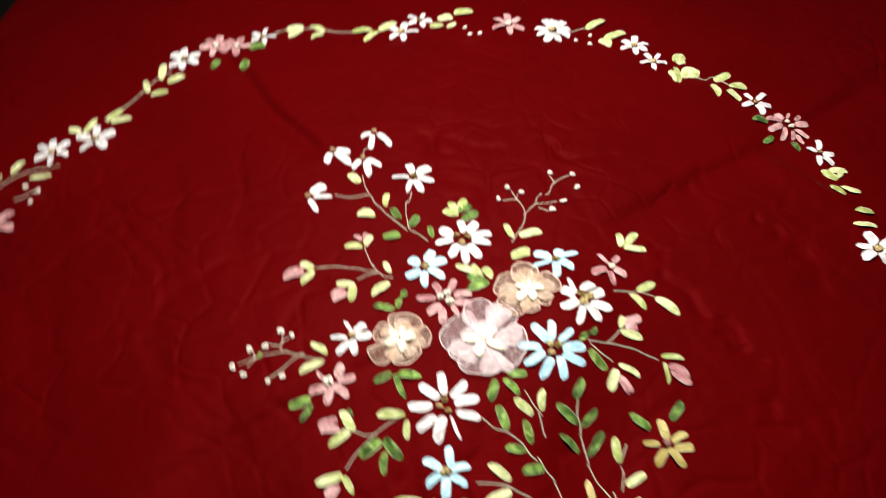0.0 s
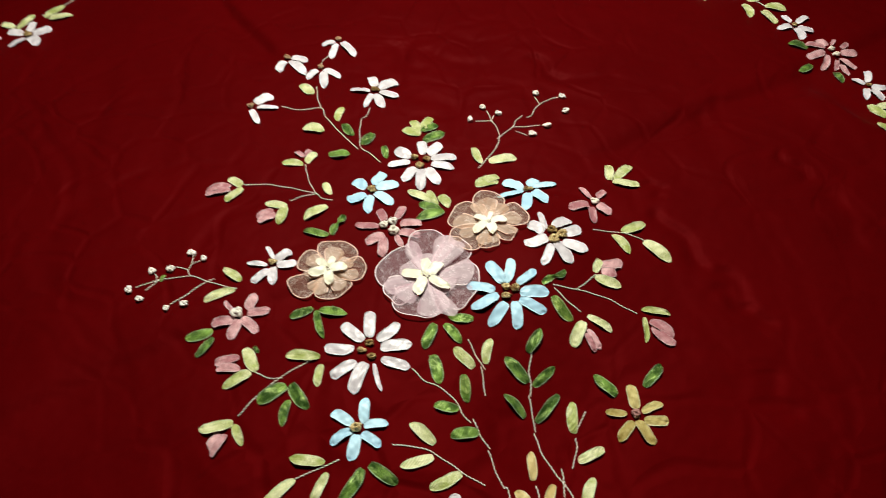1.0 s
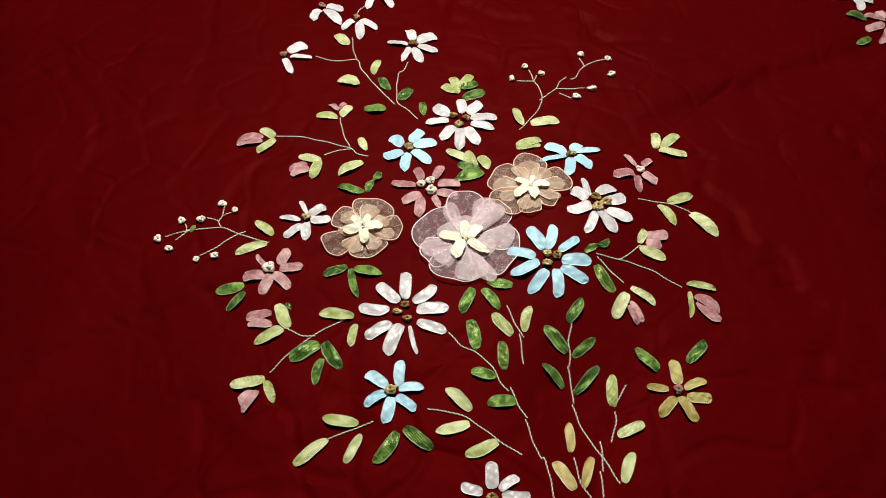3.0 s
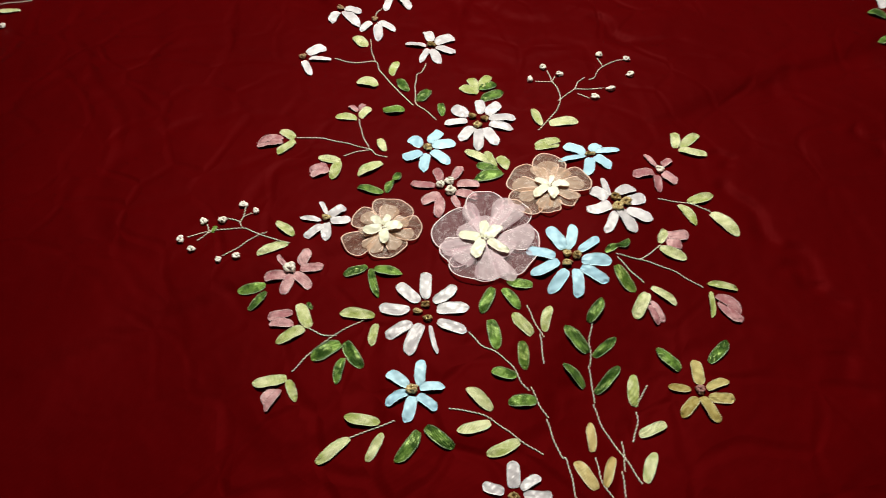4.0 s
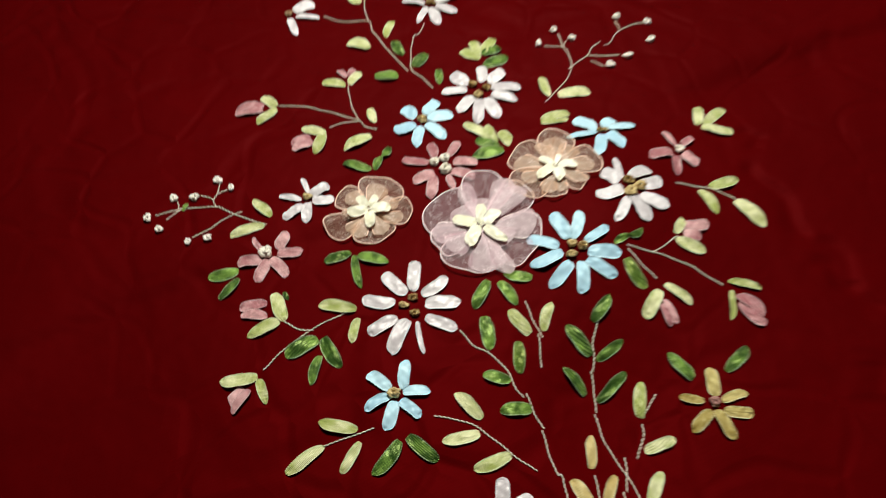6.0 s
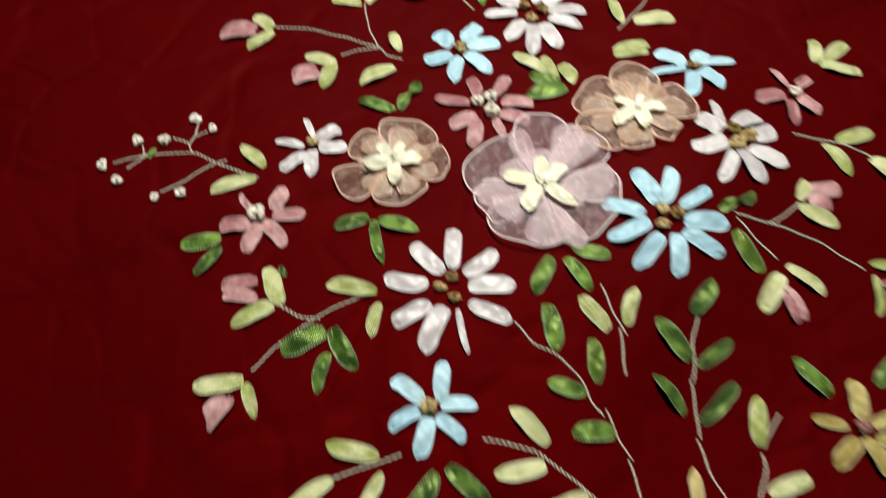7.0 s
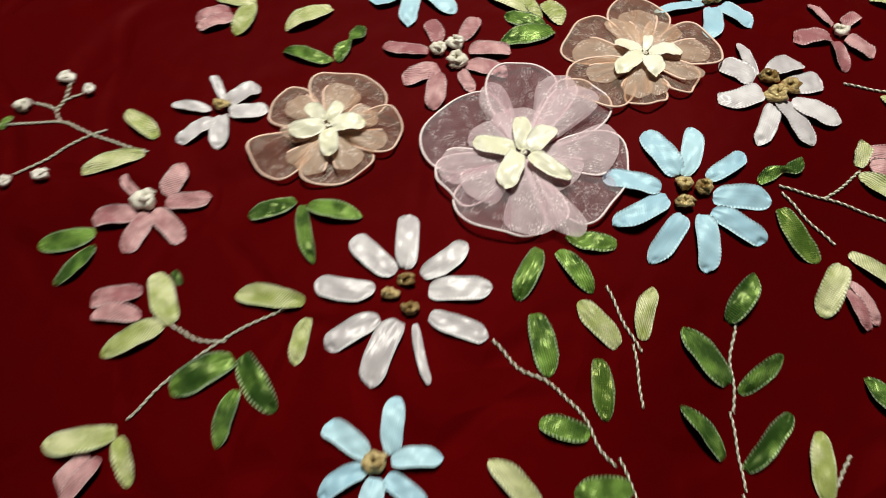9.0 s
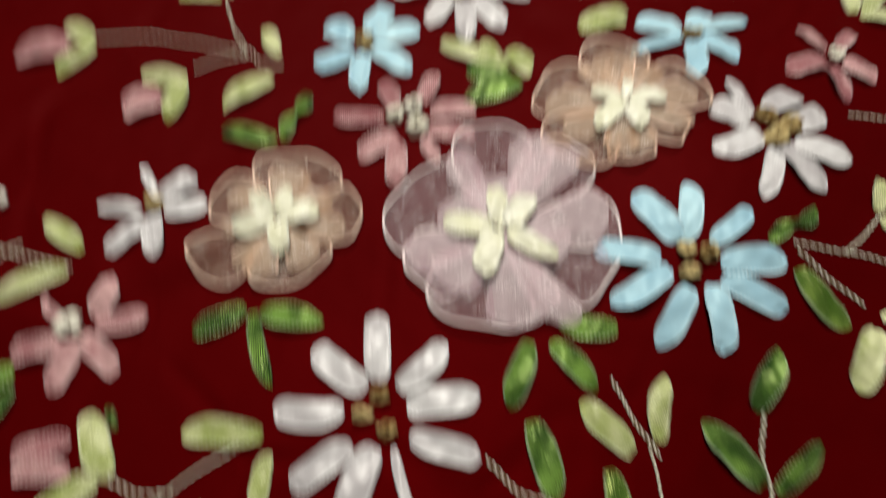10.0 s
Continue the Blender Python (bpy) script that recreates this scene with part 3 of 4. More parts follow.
def sheer_petal(ob, colour, direction, reach, right, left, level):
    """One wide gathered petal: it fans out from the middle by right and left degrees about its direction."""
    sheer, rim = ORGANZA[colour]
    per, nr = 72, 22
    r = np.linspace(0.03, 1, nr)[:, None]
    t = np.linspace(-1, 1, per)[None, :]
    p1, p2, p3 = (dice.uniform(0, 6.28) for _ in range(3))
    wide = np.where(t < 0, radians(right), radians(left)) * 1.10
    ang = radians(direction) + wide * t * (0.70 + 0.30 * r) + 0.10 * np.sin(3.0 * r + p1) * (1 - r)
    edge = 0.10 * t**2 + np.where(t < 0, dice.uniform(0.30, 0.55), dice.uniform(0.30, 0.55)) * np.abs(t) ** 7
    outer = reach * (1 - edge + 0.028 * np.sin(3.6 * t + p2) + 0.010 * np.sin(9 * t + p3))
    rad = outer * r
    h = 0.7 + level + 1.5 * r**1.2 + 1.5 * np.sin(math.pi * r) * np.cos(0.5 * math.pi * t)
    h = h + 1.5 * r * np.sin(4.2 * t + p1) + 1.1 * np.sin(math.pi * r**0.8) * np.sin(8 * t + p2) + 0.5 * (1 - r) * np.sin(17 * t + p3)
    h = h + 1.2 * dice.uniform(-1, 1) * r * t - 1.4 * np.abs(t) ** 6 * r
    h = np.maximum(h, 0.5)
    vx, vy = rad * np.cos(ang), rad * np.sin(ang)
    fall = cloth_height(ob.location.x + vx * 0.001, ob.location.y + vy * 0.001) - ob.location.z
    verts = np.stack([vx, vy, h + 1000 * fall], -1).reshape(-1, 3) * 0.001
    uv = np.stack([rad + 0 * t, t * 30 + 0 * r], -1).reshape(-1, 2)
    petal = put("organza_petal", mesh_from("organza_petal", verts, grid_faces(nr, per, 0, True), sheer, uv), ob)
    # the hem runs round the brim and a little way in along both sides
    rows = [verts[i * per] for i in range(int(nr * dice.uniform(0.55, 0.8)), nr - 1)]
    rows += [verts[(nr - 1) * per + j] for j in range(per)]
    rows += [verts[i * per + per - 1] for i in range(nr - 2, int(nr * dice.uniform(0.5, 0.8)), -1)]
    hem(np.array(rows), rim, petal, colour)


def fold(ob, colour, direction, reach, half, level):
    """A pleat of the same net drawn up from the middle: a wedge-shaped roll, rounded at its outer end."""
    per, nr = 26, 26
    r = np.linspace(0.02, 1, nr)[:, None]
    t = np.linspace(-1, 1, per)[None, :]
    p1, p2 = dice.uniform(0, 6.28), dice.uniform(0, 6.28)
    half_mm = 1.22 * reach * math.tan(radians(half))
    body = 0.05 + 1.05 * r**0.85 * (1 - 0.30 * r**9) * (0.94 + 0.06 * np.sin(5 * r + p1))
    across = t * half_mm * body + 0.07 * reach * dice.uniform(-1, 1) * np.sin(math.pi * r * 0.8)
    along = reach * r * (1 - 0.11 * np.abs(t) ** 2.2 * r + 0.07 * t * dice.uniform(-1, 1) * r)
    a = radians(direction)
    vx, vy = along * math.cos(a) - across * math.sin(a), along * math.sin(a) + across * math.cos(a)
    h = 1.6 + level + 2.2 * r + 2.4 * np.sqrt(np.maximum(1 - t**2, 0)) * np.sin(math.pi * r**0.8) + 0.35 * np.sin(6 * t + 4 * r + p2)
    fall = cloth_height(ob.location.x + vx * 0.001, ob.location.y + vy * 0.001) - ob.location.z
    verts = np.stack([vx, vy, h + 1000 * fall], -1).reshape(-1, 3) * 0.001
    uv = np.stack([along + 0 * t, across + 0 * r], -1).reshape(-1, 2)
    pleat = put("organza_fold", mesh_from("organza_fold", verts, grid_faces(nr, per, 0, True), GATHERED[colour], uv), ob, label=f"gathered double fold of {colour} organza")
    if half > 9:
        side = 0 if dice.random() < 0.5 else per - 1
        hem(np.array([verts[i * per + side] for i in range(nr // 3, nr - 1)]), ORGANZA[colour][1], pleat, colour)


def organza(colour, x, y, lobes, folds, petals):
    """A gathered sheer flower: lobes of direction, reach and spread to both sides, folds of direction, reach and half spread, cream petals on top."""
    ob = new("organza_flower")
    z = ground_at(x, y)
    ob.location = (x, y, z)
    size = "large" if colour == "pink" else "small"
    tagged(ob, f"{size} sheer {colour} organza flower with cream satin centre petals", "embroidered flower", "organza flowers")
    for k, (direction, reach, right, left) in enumerate(lobes):
        sheer_petal(ob, colour, direction, reach, right, left, 0.7 * (k % 3))
    for k, (direction, reach, half) in enumerate(folds):
        fold(ob, colour, direction, reach, half, 0.5 * (k % 3))
    for n, (px, py, a, length, width) in enumerate(petals):
        put("centre_petal", ribbon_mesh("centre_petal", 0.86 * length, 0.90 * width, SATIN["cream"], 1.2, False, 0.08), ob,
            laid(x + px * 0.001, y + py * 0.001, a, length, x, y, z, 0.0050 + 0.0004 * n), "cream satin centre petal")
    put("knot", knot_mesh("knot", 1.3, KNOT["cream"]), ob, turned(0, 0, 0.0050, 0), "cream ribbon knot")


# ---- the bouquet and its border ----
flower('white', 0.0018, -0.0015,
       [(-1.3, 11.2, 95, 24.7, 10.7), (-5.8, 7.7, 144, 23.9, 11.1), (-11.9, -0.5, 179, 24.0, 10.8), (-9.1, -9.2, -141, 23.0, 10.3), (-2.3, -10.2, -104, 27.2, 12.0), (5.2, -11.1, -71, 23.7, 4.3), (9.9, -8.2, -11, 24.1, 9.3), (8.6, 3.7, 5, 24.9, 11.3), (6.3, 8.0, 45, 22.8, 10.1)],
       [(-6.2, -0.1, 3.2, 'gold'), (-0.0, 6.4, 3.2, 'gold'), (2.8, -5.4, 3.2, 'gold')])
flower('blue', -0.0001, -0.0636,
       [(4.7, 3.2, 92, 20.0, 9.5), (5.4, 1.8, 9, 18.2, 8.3), (4.6, -4.1, -29, 17.5, 8.1), (1.0, -5.1, -94, 19.6, 9.9), (-3.0, -1.8, -142, 18.3, 8.3), (-2.6, 2.0, 150, 18.8, 9.3)],
       [(0.1, -0.2, 4.4, 'gold')])
flower('blue', 0.1103, 0.0533,
       [(-3.7, 7.6, 127, 24.5, 11.8), (-1.0, 7.1, 81, 23.6, 10.0), (6.5, 6.0, 38, 20.5, 8.4), (9.1, -0.8, 3, 23.6, 11.8), (9.2, -6.4, -31, 23.7, 10.1), (5.3, -9.1, -84, 23.8, 10.3), (-1.9, -10.0, -120, 25.1, 10.6), (-8.2, -3.0, -145, 25.4, 10.6), (-11.0, 1.0, 168, 23.9, 10.1)],
       [(-2.4, 3.1, 3.2, 'gold'), (5.6, 2.4, 3.4, 'gold'), (-2.0, -4.8, 3.7, 'gold')])
flower('white', 0.1513, 0.1130,
       [(-9.1, 4.7, 104, 21.7, 6.6), (-10.4, 0.6, 147, 16.8, 14.7), (-2.5, 7.0, 35, 19.0, 12.4), (5.7, -0.3, 25, 19.0, 12.8), (4.5, -10.0, -18, 23.1, 13.1), (0.4, -10.0, -65, 24.2, 14.5), (-4.8, -12.9, -108, 24.1, 9.1), (-7.5, -6.3, -151, 21.9, 12.0)],
       [(-3.7, 3.2, 4.2, 'gold'), (5.3, -1.1, 4.2, 'gold'), (-1.9, -7.6, 4.4, 'gold')])
flower('pink', -0.1112, 0.0294,
       [(-2.9, 0.5, 141, 13.3, 5.3), (6.8, 3.0, 68, 15.8, 11.7), (7.8, -0.0, 11, 19.0, 8.8), (3.7, -4.4, -36, 21.0, 9.8), (2.7, -5.5, -102, 19.9, 9.8), (-1.4, -7.1, -167, 18.4, 9.9)],
       [(0.5, -0.6, 5.0, 'cream')])
flower('white', -0.0923, 0.0788,
       [(0.6, 2.9, 122, 16.0, 5.1), (2.8, 1.4, 43, 16.2, 11.5), (4.8, -2.9, 7, 17.0, 11.3), (1.6, -4.9, -76, 18.2, 10.0), (-0.6, -7.4, -129, 19.1, 9.5), (-3.3, -3.2, 179, 18.2, 5.5)],
       [(0.4, -0.7, 3.5, 'gold')])
flower('pink', 0.0058, 0.1215,
       [(-5.3, 6.1, 121, 15.1, 10.2), (4.8, 8.5, 69, 16.1, 10.2), (8.5, 2.4, 3, 19.6, 9.3), (8.1, -6.6, -7, 19.8, 9.7), (5.7, -10.4, -59, 13.9, 7.3), (-4.0, -12.3, -88, 20.8, 10.8), (-4.8, -8.6, -145, 18.7, 10.7), (-10.4, -0.2, -177, 21.6, 9.2)],
       [(-5.5, 0.9, 4.0, 'cream'), (2.2, 5.3, 4.1, 'cream'), (3.5, -5.0, 4.4, 'cream')])
flower('pink', 0.1885, 0.1562,
       [(-3.4, 2.8, 124, 16.5, 7.2), (2.1, 4.7, 41, 11.9, 8.9), (1.7, -4.7, -40, 15.7, 12.6), (-3.3, -7.3, -90, 19.6, 8.5), (-5.7, -3.8, -163, 19.5, 11.7)],
       [(-0.7, -1.1, 3.9, 'cream')])
flower('blue', 0.1289, 0.1691,
       [(-4.3, -0.0, 158, 20.7, 13.6), (-0.2, 3.3, 50, 12.2, 10.7), (3.8, 0.4, 15, 23.3, 6.4), (3.9, -3.1, -45, 19.8, 12.7), (-0.4, -5.6, -95, 24.1, 10.9), (-4.4, -3.6, -158, 25.7, 6.6)],
       [(-1.9, -1.0, 2.6, 'gold'), (2.0, -0.3, 2.3, 'gold')])
flower('blue', -0.0162, 0.1647,
       [(-5.2, 1.3, 144, 15.4, 12.0), (0.4, 5.3, 56, 18.0, 12.0), (3.9, 1.5, 16, 21.5, 12.2), (4.5, -3.9, -38, 22.2, 11.7), (-0.0, -7.7, -93, 21.8, 10.5), (-4.2, -6.7, -149, 18.8, 13.0)],
       [(0.2, -0.9, 3.8, 'gold')])
flower('white', 0.0271, 0.2020,
       [(1.9, 8.7, 102, 18.9, 11.2), (6.1, 9.1, 47, 19.0, 12.9), (9.2, 2.8, 6, 25.1, 11.7), (9.7, -5.1, -7, 23.1, 10.0), (5.9, -9.1, -55, 24.3, 12.7), (0.8, -11.0, -86, 26.4, 11.2), (-5.6, -8.1, -114, 21.0, 12.4), (-10.3, -2.0, -167, 22.0, 10.8), (-9.9, 5.3, 158, 19.0, 14.0)],
       [(-6.6, 4.2, 3.7, 'gold'), (5.1, 1.7, 3.6, 'gold'), (-1.1, -6.2, 3.6, 'gold')])
flower('white', -0.0297, 0.3041,
       [(-1.0, 3.9, 106, 17.2, 11.7), (3.9, 1.8, 34, 22.7, 14.1), (5.2, -5.1, -17, 22.1, 11.5), (2.0, -7.2, -67, 23.1, 11.8), (-1.3, -7.5, -109, 21.5, 7.6), (-4.7, -3.5, 174, 21.6, 7.7)],
       [(0.2, -1.2, 4.0, 'gold')])
flower('white', -0.1565, 0.2757,
       [(3.4, 3.4, 39, 20.5, 14.2), (6.8, -3.9, 1, 22.4, 7.5), (1.8, -7.0, -60, 23.5, 8.4)],
       [(0.5, -1.2, 3.3, 'brown')])
flower('white', -0.1338, 0.3552,
       [(-0.8, -7.3, -104, 19.0, 11.0), (4.3, -5.8, -46, 32.0, 11.7), (5.2, -0.9, -20, 19.9, 11.3)],
       [(0.4, -1.4, 3.6, 'brown')])
flower('white', -0.0939, 0.3402,
       [(-1.8, -6.2, -125, 18.1, 9.4), (3.7, -7.5, -76, 28.3, 11.5), (5.0, -4.6, -32, 23.9, 8.6)],
       [(0.3, -1.3, 3.2, 'brown')])
flower('white', -0.0815, 0.3879,
       [(-3.1, -3.7, -154, 16.0, 9.9), (-0.0, -7.5, -96, 26.8, 9.0), (4.6, -5.1, -52, 30.6, 10.6)],
       [(0.2, -0.4, 3.4, 'brown')])
flower('mustard', 0.2033, -0.0428,
       [(0.5, 3.8, 97, 18.9, 9.8), (4.5, 1.2, 26, 17.1, 7.4), (5.3, -5.4, -1, 17.3, 8.8), (1.1, -4.9, -67, 20.5, 9.2), (-2.4, -5.5, -129, 19.2, 9.1), (-6.1, -0.4, 175, 15.4, 7.6)],
       [(-0.3, -0.4, 3.3, 'mauve')])
flower('white', 0.0755, -0.1291,
       [(-0.3, 5.0, 96, 18.0, 10.3), (4.4, 5.1, 39, 15.6, 8.4), (-6.3, 2.0, 171, 14.8, 8.8), (6.4, 1.0, 1, 18.7, 8.4), (3.4, -5.4, -50, 13.8, 8.5), (-4.4, -6.1, -117, 14.1, 8.2)],
       [(-0.1, -0.2, 3.6, 'gold')])
bud(-0.1030, 0.1359,
    [(0.0, 0.0, -151, 16.8, 9.2), (3.3, -5.3, -152, 17.8, 8.3)],
    [(11.0, 6.0, 178, 20.9, 8.2), (10.1, 5.9, -95, 22.0, 9.8)])
bud(-0.1501, 0.1652,
    [(0.0, 0.0, -158, 24.4, 8.5), (1.0, -6.1, -166, 23.6, 8.3)],
    [(10.3, -0.4, 145, 17.3, 9.1), (12.7, -3.6, -131, 21.6, 9.2)])
bud(-0.0878, 0.2043,
    [(0.0, 0.0, 144, 11.3, 5.6), (2.1, 0.2, 71, 9.8, 5.4)],
    [(1.2, -9.4, 180, 21.0, 7.9), (3.5, -7.8, 60, 16.2, 8.9)])
bud(-0.0994, -0.0115,
    [(0.0, 0.0, -163, 19.5, 8.9), (3.3, -9.9, -179, 19.0, 7.8)],
    [(14.6, -12.0, 116, 24.2, 10.1), (11.5, -11.7, -141, 23.6, 9.3)])
bud(-0.0972, -0.0736,
    [(0.0, 0.0, -123, 13.4, 8.3), (3.7, 0.1, -115, 18.4, 6.3)],
    [(6.2, 9.0, -162, 24.9, 9.8), (7.7, 8.1, -59, 17.9, 7.2)])
bud(0.1867, 0.0819,
    [(0.0, 0.0, 15, 20.7, 9.7), (0.4, -6.5, 4, 13.0, 9.9)],
    [(-6.0, -5.9, 63, 14.8, 7.5), (-5.5, -12.2, -14, 22.5, 9.5)])
bud(0.2226, 0.0340,
    [(0.0, 0.0, -39, 21.7, 9.5), (0.1, -6.4, -46, 22.3, 8.7)],
    [(-5.9, 8.9, -6, 22.9, 5.8), (-4.9, 2.5, -89, 22.4, 4.8)])
bud(0.1729, 0.0240,
    [(0.0, 0.0, -64, 18.9, 5.1), (-2.3, -4.0, -65, 16.7, 5.0)],
    [(-3.1, 6.3, -115, 23.6, 9.9), (0.2, 11.0, -33, 22.7, 6.6)])
flower('white', 0.4340, 0.4262,
       [(-4.0, 3.1, 114, 14.8, 8.4), (-4.6, -3.5, -160, 17.5, 10.3), (2.1, 1.8, 40, 20.1, 9.2), (-0.4, -6.9, -82, 20.6, 10.8), (1.5, -6.9, -20, 17.2, 12.5)],
       [(-0.8, -1.4, 2.9, 'gold')])
flower('pink', 0.4610, 0.3853,
       [(-6.1, -6.3, -154, 24.2, 9.8), (-4.0, -9.4, -115, 25.0, 8.0), (-4.5, 0.8, 167, 20.9, 10.7), (-1.1, 3.8, 135, 13.5, 9.4), (3.0, 4.8, 57, 11.0, 5.4)],
       [(1.0, -1.4, 3.4, 'cream')])
flower('pink', 0.4689, 0.3791,
       [(5.5, 8.8, 36, 12.0, 7.4), (4.4, 1.6, 8, 19.0, 11.5), (2.1, -5.4, -61, 21.8, 11.1), (-1.6, -7.3, -110, 19.7, 6.9), (0.1, -15.3, -89, 20.4, 6.9)],
       [(-1.5, -1.3, 3.4, 'cream')])
flower('white', 0.4840, 0.3256,
       [(0.5, 4.3, 74, 20.6, 8.0), (-3.7, 0.7, 137, 14.0, 9.8), (-5.1, -6.6, -108, 18.8, 7.7), (1.3, -4.9, -8, 14.0, 12.3), (-1.1, -8.5, -69, 18.3, 9.0)],
       [(-0.9, -1.2, 2.6, 'gold')])
flower('white', -0.4492, 0.3892,
       [(5.1, 2.5, 26, 21.4, 12.8), (-0.6, 5.7, 96, 19.7, 12.4), (-5.6, 1.1, 169, 21.1, 10.9), (-2.4, -5.2, 245, 20.1, 12.2), (4.4, -3.6, 320, 21.1, 14.4)],
       [(0.0, 0.0, 4.4, 'gold')])
flower('white', -0.4966, 0.3662,
       [(-1.3, 5.0, 105, 18.9, 10.5), (-4.6, 2.3, 153, 20.1, 10.5), (-4.0, -3.2, 219, 19.7, 11.6), (1.1, -5.1, 282, 19.2, 9.5), (5.0, -1.2, 346, 17.5, 9.7), (3.6, 3.7, 45, 19.9, 10.2)],
       [(0.0, 0.0, 4.0, 'gold')])
flower('pink', -0.5266, 0.2414,
       [(-4.4, -4.2, 223, 22.5, 14.3), (1.2, -6.0, 282, 23.0, 14.0), (6.0, -1.0, 350, 22.9, 13.0), (3.8, 4.8, 51, 23.2, 11.5), (-2.4, 5.6, 113, 20.8, 13.2), (-5.7, 2.0, 160, 22.3, 12.4)],
       [(0.0, 0.0, 4.7, 'cream')])
flower('white', -0.5141, 0.1704,
       [(3.6, -4.4, 310, 20.3, 12.0), (5.1, 2.6, 28, 18.6, 11.1), (-1.2, 5.6, 102, 21.2, 12.7), (-5.7, 0.3, 177, 18.6, 13.9), (-3.2, -4.7, 236, 22.1, 13.0)],
       [(0.0, 0.0, 4.4, 'gold')])
flower('white', -0.3677, 0.5579,
       [(-3.9, -4.2, 227, 21.6, 13.8), (0.0, -5.8, 270, 19.6, 10.9), (5.2, -2.6, 333, 18.9, 14.1), (4.9, 3.0, 32, 19.3, 12.6), (-1.5, 5.6, 105, 22.4, 13.5), (-5.2, 2.6, 153, 20.4, 13.5)],
       [(0.0, 0.0, 4.5, 'gold')])
flower('pink', -0.3278, 0.5897,
       [(5.2, 2.1, 22, 18.9, 12.5), (0.8, 5.5, 82, 20.3, 12.2), (-4.2, 3.6, 140, 18.1, 12.1), (-5.4, -1.2, 192, 19.4, 12.3), (-0.6, -5.5, 264, 19.0, 10.2), (4.2, -3.6, 319, 18.1, 13.1)],
       [(0.0, 0.0, 4.3, 'cream')])
flower('pink', -0.2966, 0.5880,
       [(-3.7, 3.3, 138, 19.0, 10.4), (-4.3, -2.4, 209, 16.7, 10.7), (0.6, -4.9, 277, 17.5, 12.3), (4.9, -0.3, 357, 18.3, 12.4), (1.4, 4.8, 74, 18.3, 11.9)],
       [(0.0, 0.0, 3.8, 'cream')])
flower('white', -0.2602, 0.6095,
       [(1.7, -4.4, 291, 16.3, 9.7), (4.7, 0.2, 3, 16.7, 9.6), (0.7, 4.6, 81, 16.7, 8.9), (-4.1, 2.3, 150, 16.0, 10.9), (-3.8, -2.7, 216, 15.1, 10.3)],
       [(0.0, 0.0, 3.6, 'gold')])
flower('white', -0.0490, 0.6120,
       [(-4.8, 2.9, 149, 18.9, 11.0), (-3.9, -4.0, 225, 18.5, 10.8), (1.5, -5.4, 286, 18.9, 11.1), (5.6, 0.2, 2, 21.7, 10.7), (1.7, 5.3, 72, 20.4, 13.8)],
       [(0.0, 0.0, 4.3, 'gold')])
flower('white', -0.0209, 0.6405,
       [(4.5, -0.5, 354, 16.1, 11.2), (2.0, 4.1, 64, 16.3, 8.9), (-3.9, 2.4, 149, 17.6, 10.1), (-4.1, -2.1, 207, 14.3, 9.7), (1.9, -4.2, 294, 15.0, 10.5)],
       [(0.0, 0.0, 3.5, 'gold')])
flower('pink', 0.1162, 0.6244,
       [(-4.7, 3.7, 142, 22.1, 12.3), (-5.5, -2.4, 204, 22.4, 13.1), (0.1, -6.0, 271, 21.1, 11.6), (4.9, -3.5, 325, 22.9, 13.4), (5.0, 3.4, 34, 18.6, 12.4), (-0.1, 6.0, 91, 22.0, 13.4)],
       [(0.0, 0.0, 4.6, 'cream')])
flower('white', 0.1820, 0.6043,
       [(-2.7, -6.1, 246, 24.2, 14.7), (1.2, -6.5, 280, 24.1, 13.6), (5.2, -4.1, 322, 23.9, 15.9), (6.6, -0.2, 359, 20.7, 14.7), (4.7, 4.7, 45, 24.0, 15.2), (1.5, 6.5, 77, 22.5, 15.5), (-2.4, 6.2, 111, 25.2, 16.3), (-6.5, 1.5, 167, 21.3, 12.6), (-6.0, -2.9, 206, 22.7, 13.4)],
       [(0.0, 0.0, 5.1, 'gold')])
flower('white', 0.2976, 0.5602,
       [(-3.9, 3.2, 140, 16.2, 10.9), (-4.7, -1.8, 200, 18.5, 9.2), (-0.6, -5.0, 263, 17.3, 10.7), (3.8, -3.3, 319, 16.7, 12.4), (4.9, 1.1, 12, 17.8, 9.7), (0.9, 4.9, 80, 19.2, 12.4)],
       [(0.0, 0.0, 3.9, 'gold')])
flower('white', 0.3170, 0.5216,
       [(2.8, 3.4, 51, 16.7, 8.6), (-2.1, 3.8, 119, 16.1, 10.3), (-4.3, -0.9, 192, 15.8, 10.1), (-0.6, -4.3, 262, 15.9, 9.8), (4.1, -1.5, 340, 15.4, 9.0)],
       [(0.0, 0.0, 3.4, 'gold')])
flower('white', 0.4857, 0.1674,
       [(-4.9, 1.4, 164, 16.6, 9.9), (-4.5, -2.4, 208, 19.4, 13.0), (0.1, -5.1, 272, 16.9, 10.0), (4.8, -1.9, 338, 17.9, 12.4), (4.4, 2.6, 31, 19.5, 11.0), (-1.1, 5.0, 102, 19.2, 12.7)],
       [(0.0, 0.0, 4.0, 'gold')])
